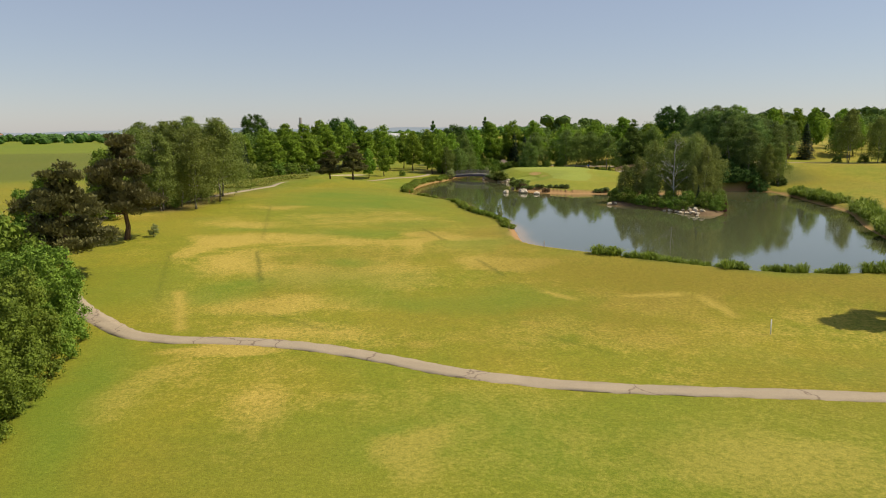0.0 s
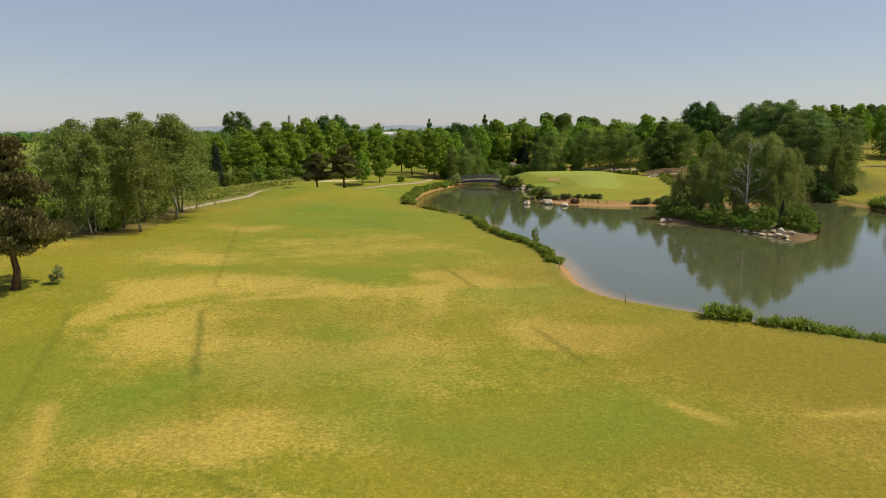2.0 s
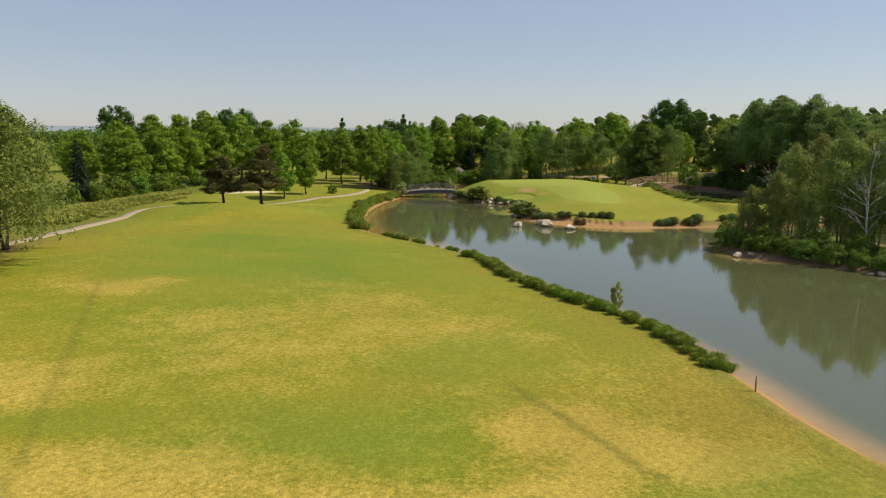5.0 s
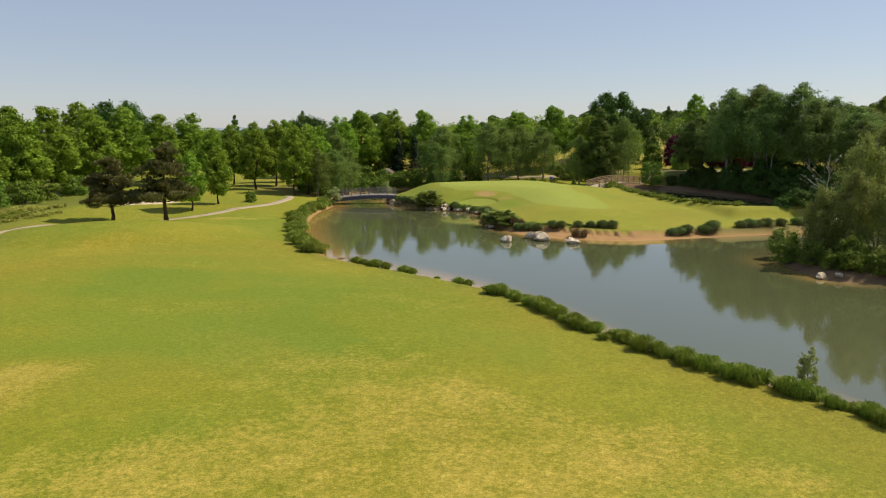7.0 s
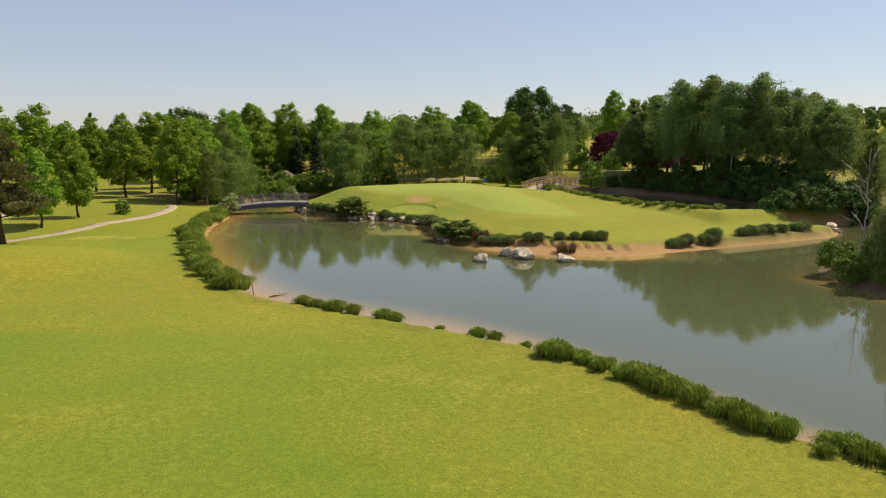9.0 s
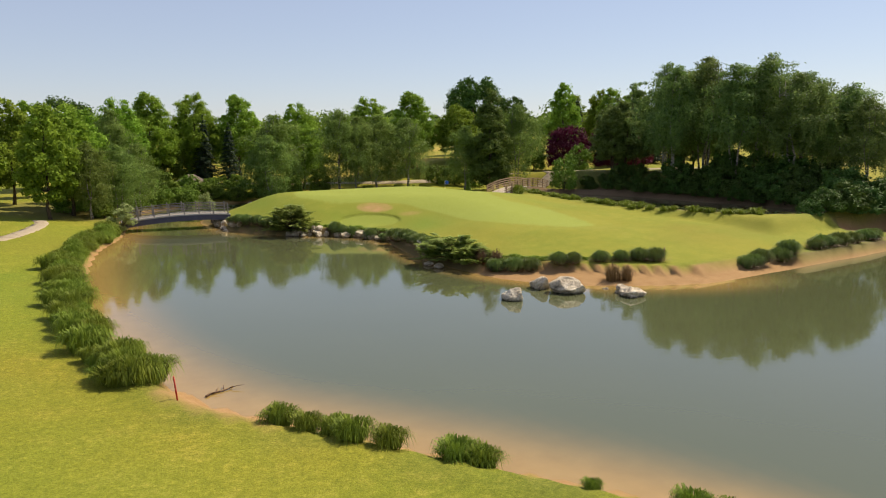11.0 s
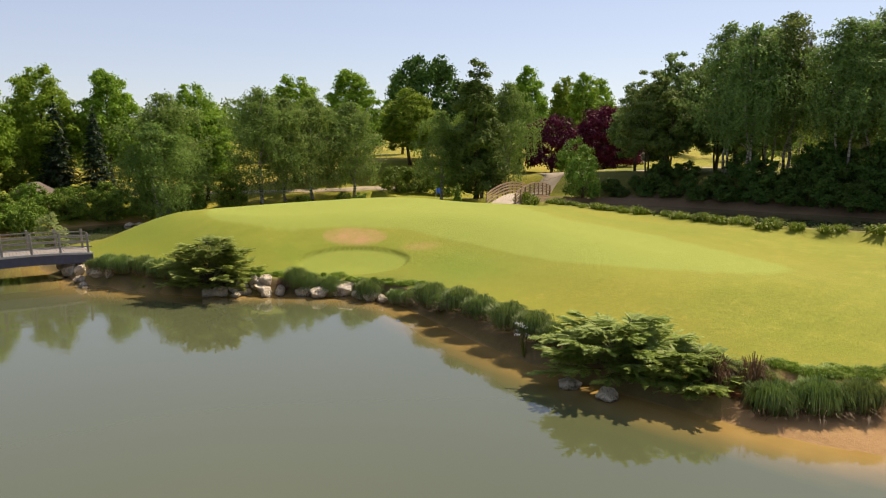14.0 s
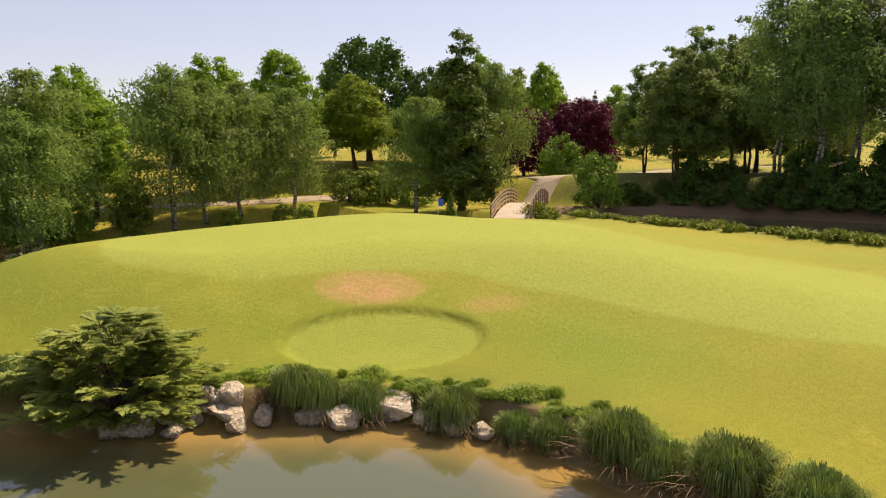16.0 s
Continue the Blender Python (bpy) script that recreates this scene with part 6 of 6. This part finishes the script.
def hut(x, y, turn):
    t = thing("hut", "small cream shelter with a grey-brown roof among trees", "hut")
    t.matrix_basis = pose(x, y, height(x, y) - 0.4, 0, 0, turn) @ Matrix.Diagonal((0.85, 0.85, 0.85, 1))
    bm = bmesh.new()
    box(bm, (3.2, 2.8, 2.2), (0, 0, 1.1))
    part("wall", bm, PLASTER, t)
    bm = bmesh.new()
    v = [bm.verts.new(p) for p in ((-2.1, -1.9, 2.15), (2.1, -1.9, 2.15), (2.1, 1.9, 2.15), (-2.1, 1.9, 2.15), (-0.5, 0, 3.5), (0.5, 0, 3.5))]
    for f in ((0, 1, 5, 4), (1, 2, 5), (2, 3, 4, 5), (3, 0, 4), (3, 2, 1, 0)):
        bm.faces.new([v[i] for i in f])
    part("roof", bm, ROOF_GREY, t, "grey-brown shingled roof")
    # solid dark panels stand in for the shaded inside of the openings
    for px in (-0.9, 0.9):
        bm = bmesh.new()
        box(bm, (0.8, 0.06, 0.9), (px, -1.41, 1.35))
        part("window", bm, CONCRETE, t, "dark panel for the shade in an unglazed opening")


hut(17.6, 222.4, 15)


def flowering_weed(x, y):
    """Tall white-flowered weed: thin stalks with flat flower heads."""
    g = np.random.default_rng(91)
    t = thing("wildflower", "tall white flowering weed among the tussocks", "flower")
    t.location = (x, y, height(x, y))
    bm, heads = bmesh.new(), bmesh.new()
    for k in range(7):
        top = np.array((*g.normal(0, 0.20, 2), g.uniform(0.8, 1.2)))
        tube(bm, [(0, 0, -0.05), tuple(top * 0.55 + g.normal(0, 0.03, 3)), tuple(top)], [0.012, 0.01, 0.006], 5)
        for _ in range(12):
            bmesh.ops.create_icosphere(heads, subdivisions=1, radius=g.uniform(0.012, 0.024), matrix=Matrix.Translation(top + g.normal(0, 0.06, 3) * np.array((1, 1, 0.5))))
    part("stalk", bm, LEAF_SEDGE, t)
    part("flower_head", heads, FLOWERS, t, "clustered white flower heads")["kind"] = "stuff"


flowering_weed(16.05, 159.89)

# ---- the distance ----
def building(name, label, x, y, size, mat, roof_mat, z=-3.0, turn=0, windows=0):
    t = thing(name, label, "building")
    t.matrix_basis = pose(x, y, z, 0, 0, turn)
    bm = bmesh.new()
    box(bm, size, (0, 0, size[2] / 2))
    part("wall", bm, mat, t)
    bm = bmesh.new()
    w, d, h = size[0] / 2 + 0.4, size[1] / 2 + 0.4, size[2]
    v = [bm.verts.new(p) for p in ((-w, -d, h), (w, -d, h), (w, d, h), (-w, d, h), (-w, 0, h + d * 0.45), (w, 0, h + d * 0.45))]
    for f in ((0, 1, 5, 4), (1, 2, 5), (2, 3, 4, 5), (3, 0, 4), (3, 2, 1, 0)):
        bm.faces.new([v[i] for i in f])
    part("roof", bm, roof_mat, t)
    for k in range(windows):
        bm = bmesh.new()
        box(bm, (size[0] / windows * 0.5, 0.12, size[2] * 0.3), ((k + 0.5) / windows * size[0] - size[0] / 2, -size[1] / 2 - 0.02, size[2] * 0.5))
        part("window", bm, CONCRETE, t)


for wx, wy, size in ((-96, 930, (14, 12, 6.5)), (-80, 925, (12, 12, 7)), (-62, 920, (30, 14, 6))):
    building("warehouse", "low white warehouse far beyond the trees", wx, wy, size, CLADDING, CLADDING, 1.0, 4, 3)
building("warehouse", "white warehouse with a red end far beyond the trees", -150, 880, (24, 14, 6.5), CLADDING, BRICK_RED, 1.0, 4, 4)
far = np.random.default_rng(31)
for k in range(22):
    a = radians(far.uniform(-33, -12))
    r = far.uniform(1500, 2100)
    building("house", "pale distant house on the plain", 1.2 + r * math.sin(a), r * math.cos(a), (far.uniform(14, 34), 10, far.uniform(6, 13)), CLADDING if k % 2 else PLASTER, ROOF_TILE if k % 3 else CLADDING, -4, far.uniform(0, 90), 3)
chimney = thing("chimney", "dark slender factory chimney on the skyline", "chimney")
chimney.location = (-143, 700, -2)
bm = bmesh.new()
tube(bm, [(0, 0, 0), (0, 0, 14), (0, 0, 28)], [1.5, 1.3, 1.2], 12)
part("shaft", bm, CONCRETE, chimney)
for x, y, h in ((20.5, 400, 17), (24, 404, 14), (-8, 395, 15), (205, 400, 17)):
    place("poplar", x, y, h)


def ball_faces():
    bm = bmesh.new()
    bmesh.ops.create_icosphere(bm, subdivisions=1, radius=1)
    out = np.array([[v.co[:] for v in f.verts] for f in bm.faces])
    bm.free()
    return out


BALL = ball_faces()


def woods(name, label, spots, mat, size, leaves, seed, dense=False):
    """Many far crowns, joined."""
    g = np.random.default_rng(seed)
    out = []
    for x, y, h, w in spots:
        z = height(x, y)
        cl = np.stack((g.normal(0, w * 0.25, 7), g.normal(0, w * 0.25, 7), g.uniform(0.25, 0.9, 7) * h, g.uniform(0.28, 0.5, 7) * w, np.full(7, 0.8)), 1)
        p, n = crown_points(g, cl, leaves, 0.6)
        p[:, 2] = np.maximum(p[:, 2], 0.2)
        out.append(leaves_at(g, p + np.array((x, y, z)), n, size, 0.9))
        if dense:
            for c in cl:
                ball = BALL * (c[3] * 0.78 * g.uniform(0.85, 1.12, (len(BALL), 1, 1))) * np.array((1, 1, 0.8)) + c[:3]
                out.append(ball + np.array((x, y, z)))
    me = loose_mesh(name, np.concatenate(out))
    me.materials.append(mat)
    return tagged(new(name, me), label, "trees", kind="stuff")


def scatter(count, angles, reach, tall, seed, wide=0.8):
    g = np.random.default_rng(seed)
    out = []
    for _ in range(count):
        a, r = radians(g.uniform(*angles)), math.sqrt(g.uniform(reach[0] ** 2, reach[1] ** 2))
        h = g.uniform(*tall)
        out.append((r * math.sin(a), 60 + r * math.cos(a), h, h * wide))
    return out


woods("far_woods", "belt of mixed green trees beyond the course", scatter(80, (-22, 62), (190, 310), (6.5, 10), 61), LEAF_ALDER, 0.62, 1300, 71)
woods("far_woods", "bright green treetops beyond the course", scatter(50, (-22, 60), (185, 280), (6.5, 10), 62), LEAF_MAPLE, 0.62, 1300, 72)
woods("distant_woods", "dark wooded skyline on the rising ground", scatter(220, (8, 75), (420, 1900), (13, 20), 63, 0.9), LEAF_OAK, 1.1, 60, 73, True)
woods("distant_woods", "tree line across the plain", scatter(420, (-40, 12), (1050, 1900), (6, 12), 64, 1.9), LEAF_OAK, 1.6, 60, 74, True)


def ridge(name, label, radius, low, high, seed, angles):
    g = np.random.default_rng(seed)
    bm = bmesh.new()
    prev = None
    f = g.uniform(0, 6, 5)
    for a in np.linspace(*angles, 160):
        top = low + (high - low) * (0.35 + 0.65 * float(ease(0.0, 0.35, a))) * (0.5 + 0.22 * math.sin(a * 7 + f[0]) + 0.15 * math.sin(a * 17 + f[1]) + 0.06 * math.sin(a * 61 + f[2]))
        pts = [bm.verts.new((r * math.sin(a), r * math.cos(a), z)) for r, z in ((radius - 500, -30), (radius, top), (radius + 300, top * 0.9))]
        if prev:
            for i in range(2):
                bm.faces.new((prev[i], pts[i], pts[i + 1], prev[i + 1])).smooth = True
        prev = pts
    bmesh.ops.recalc_face_normals(bm, faces=bm.faces)
    me = bpy.data.meshes.new(name)
    bm.to_mesh(me)
    bm.free()
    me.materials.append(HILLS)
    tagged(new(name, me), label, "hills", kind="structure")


ridge("backdrop_hills", "wooded hills on the horizon, haze put into their blue", 4300, 8, 120, 81, (-0.7, 1.4))
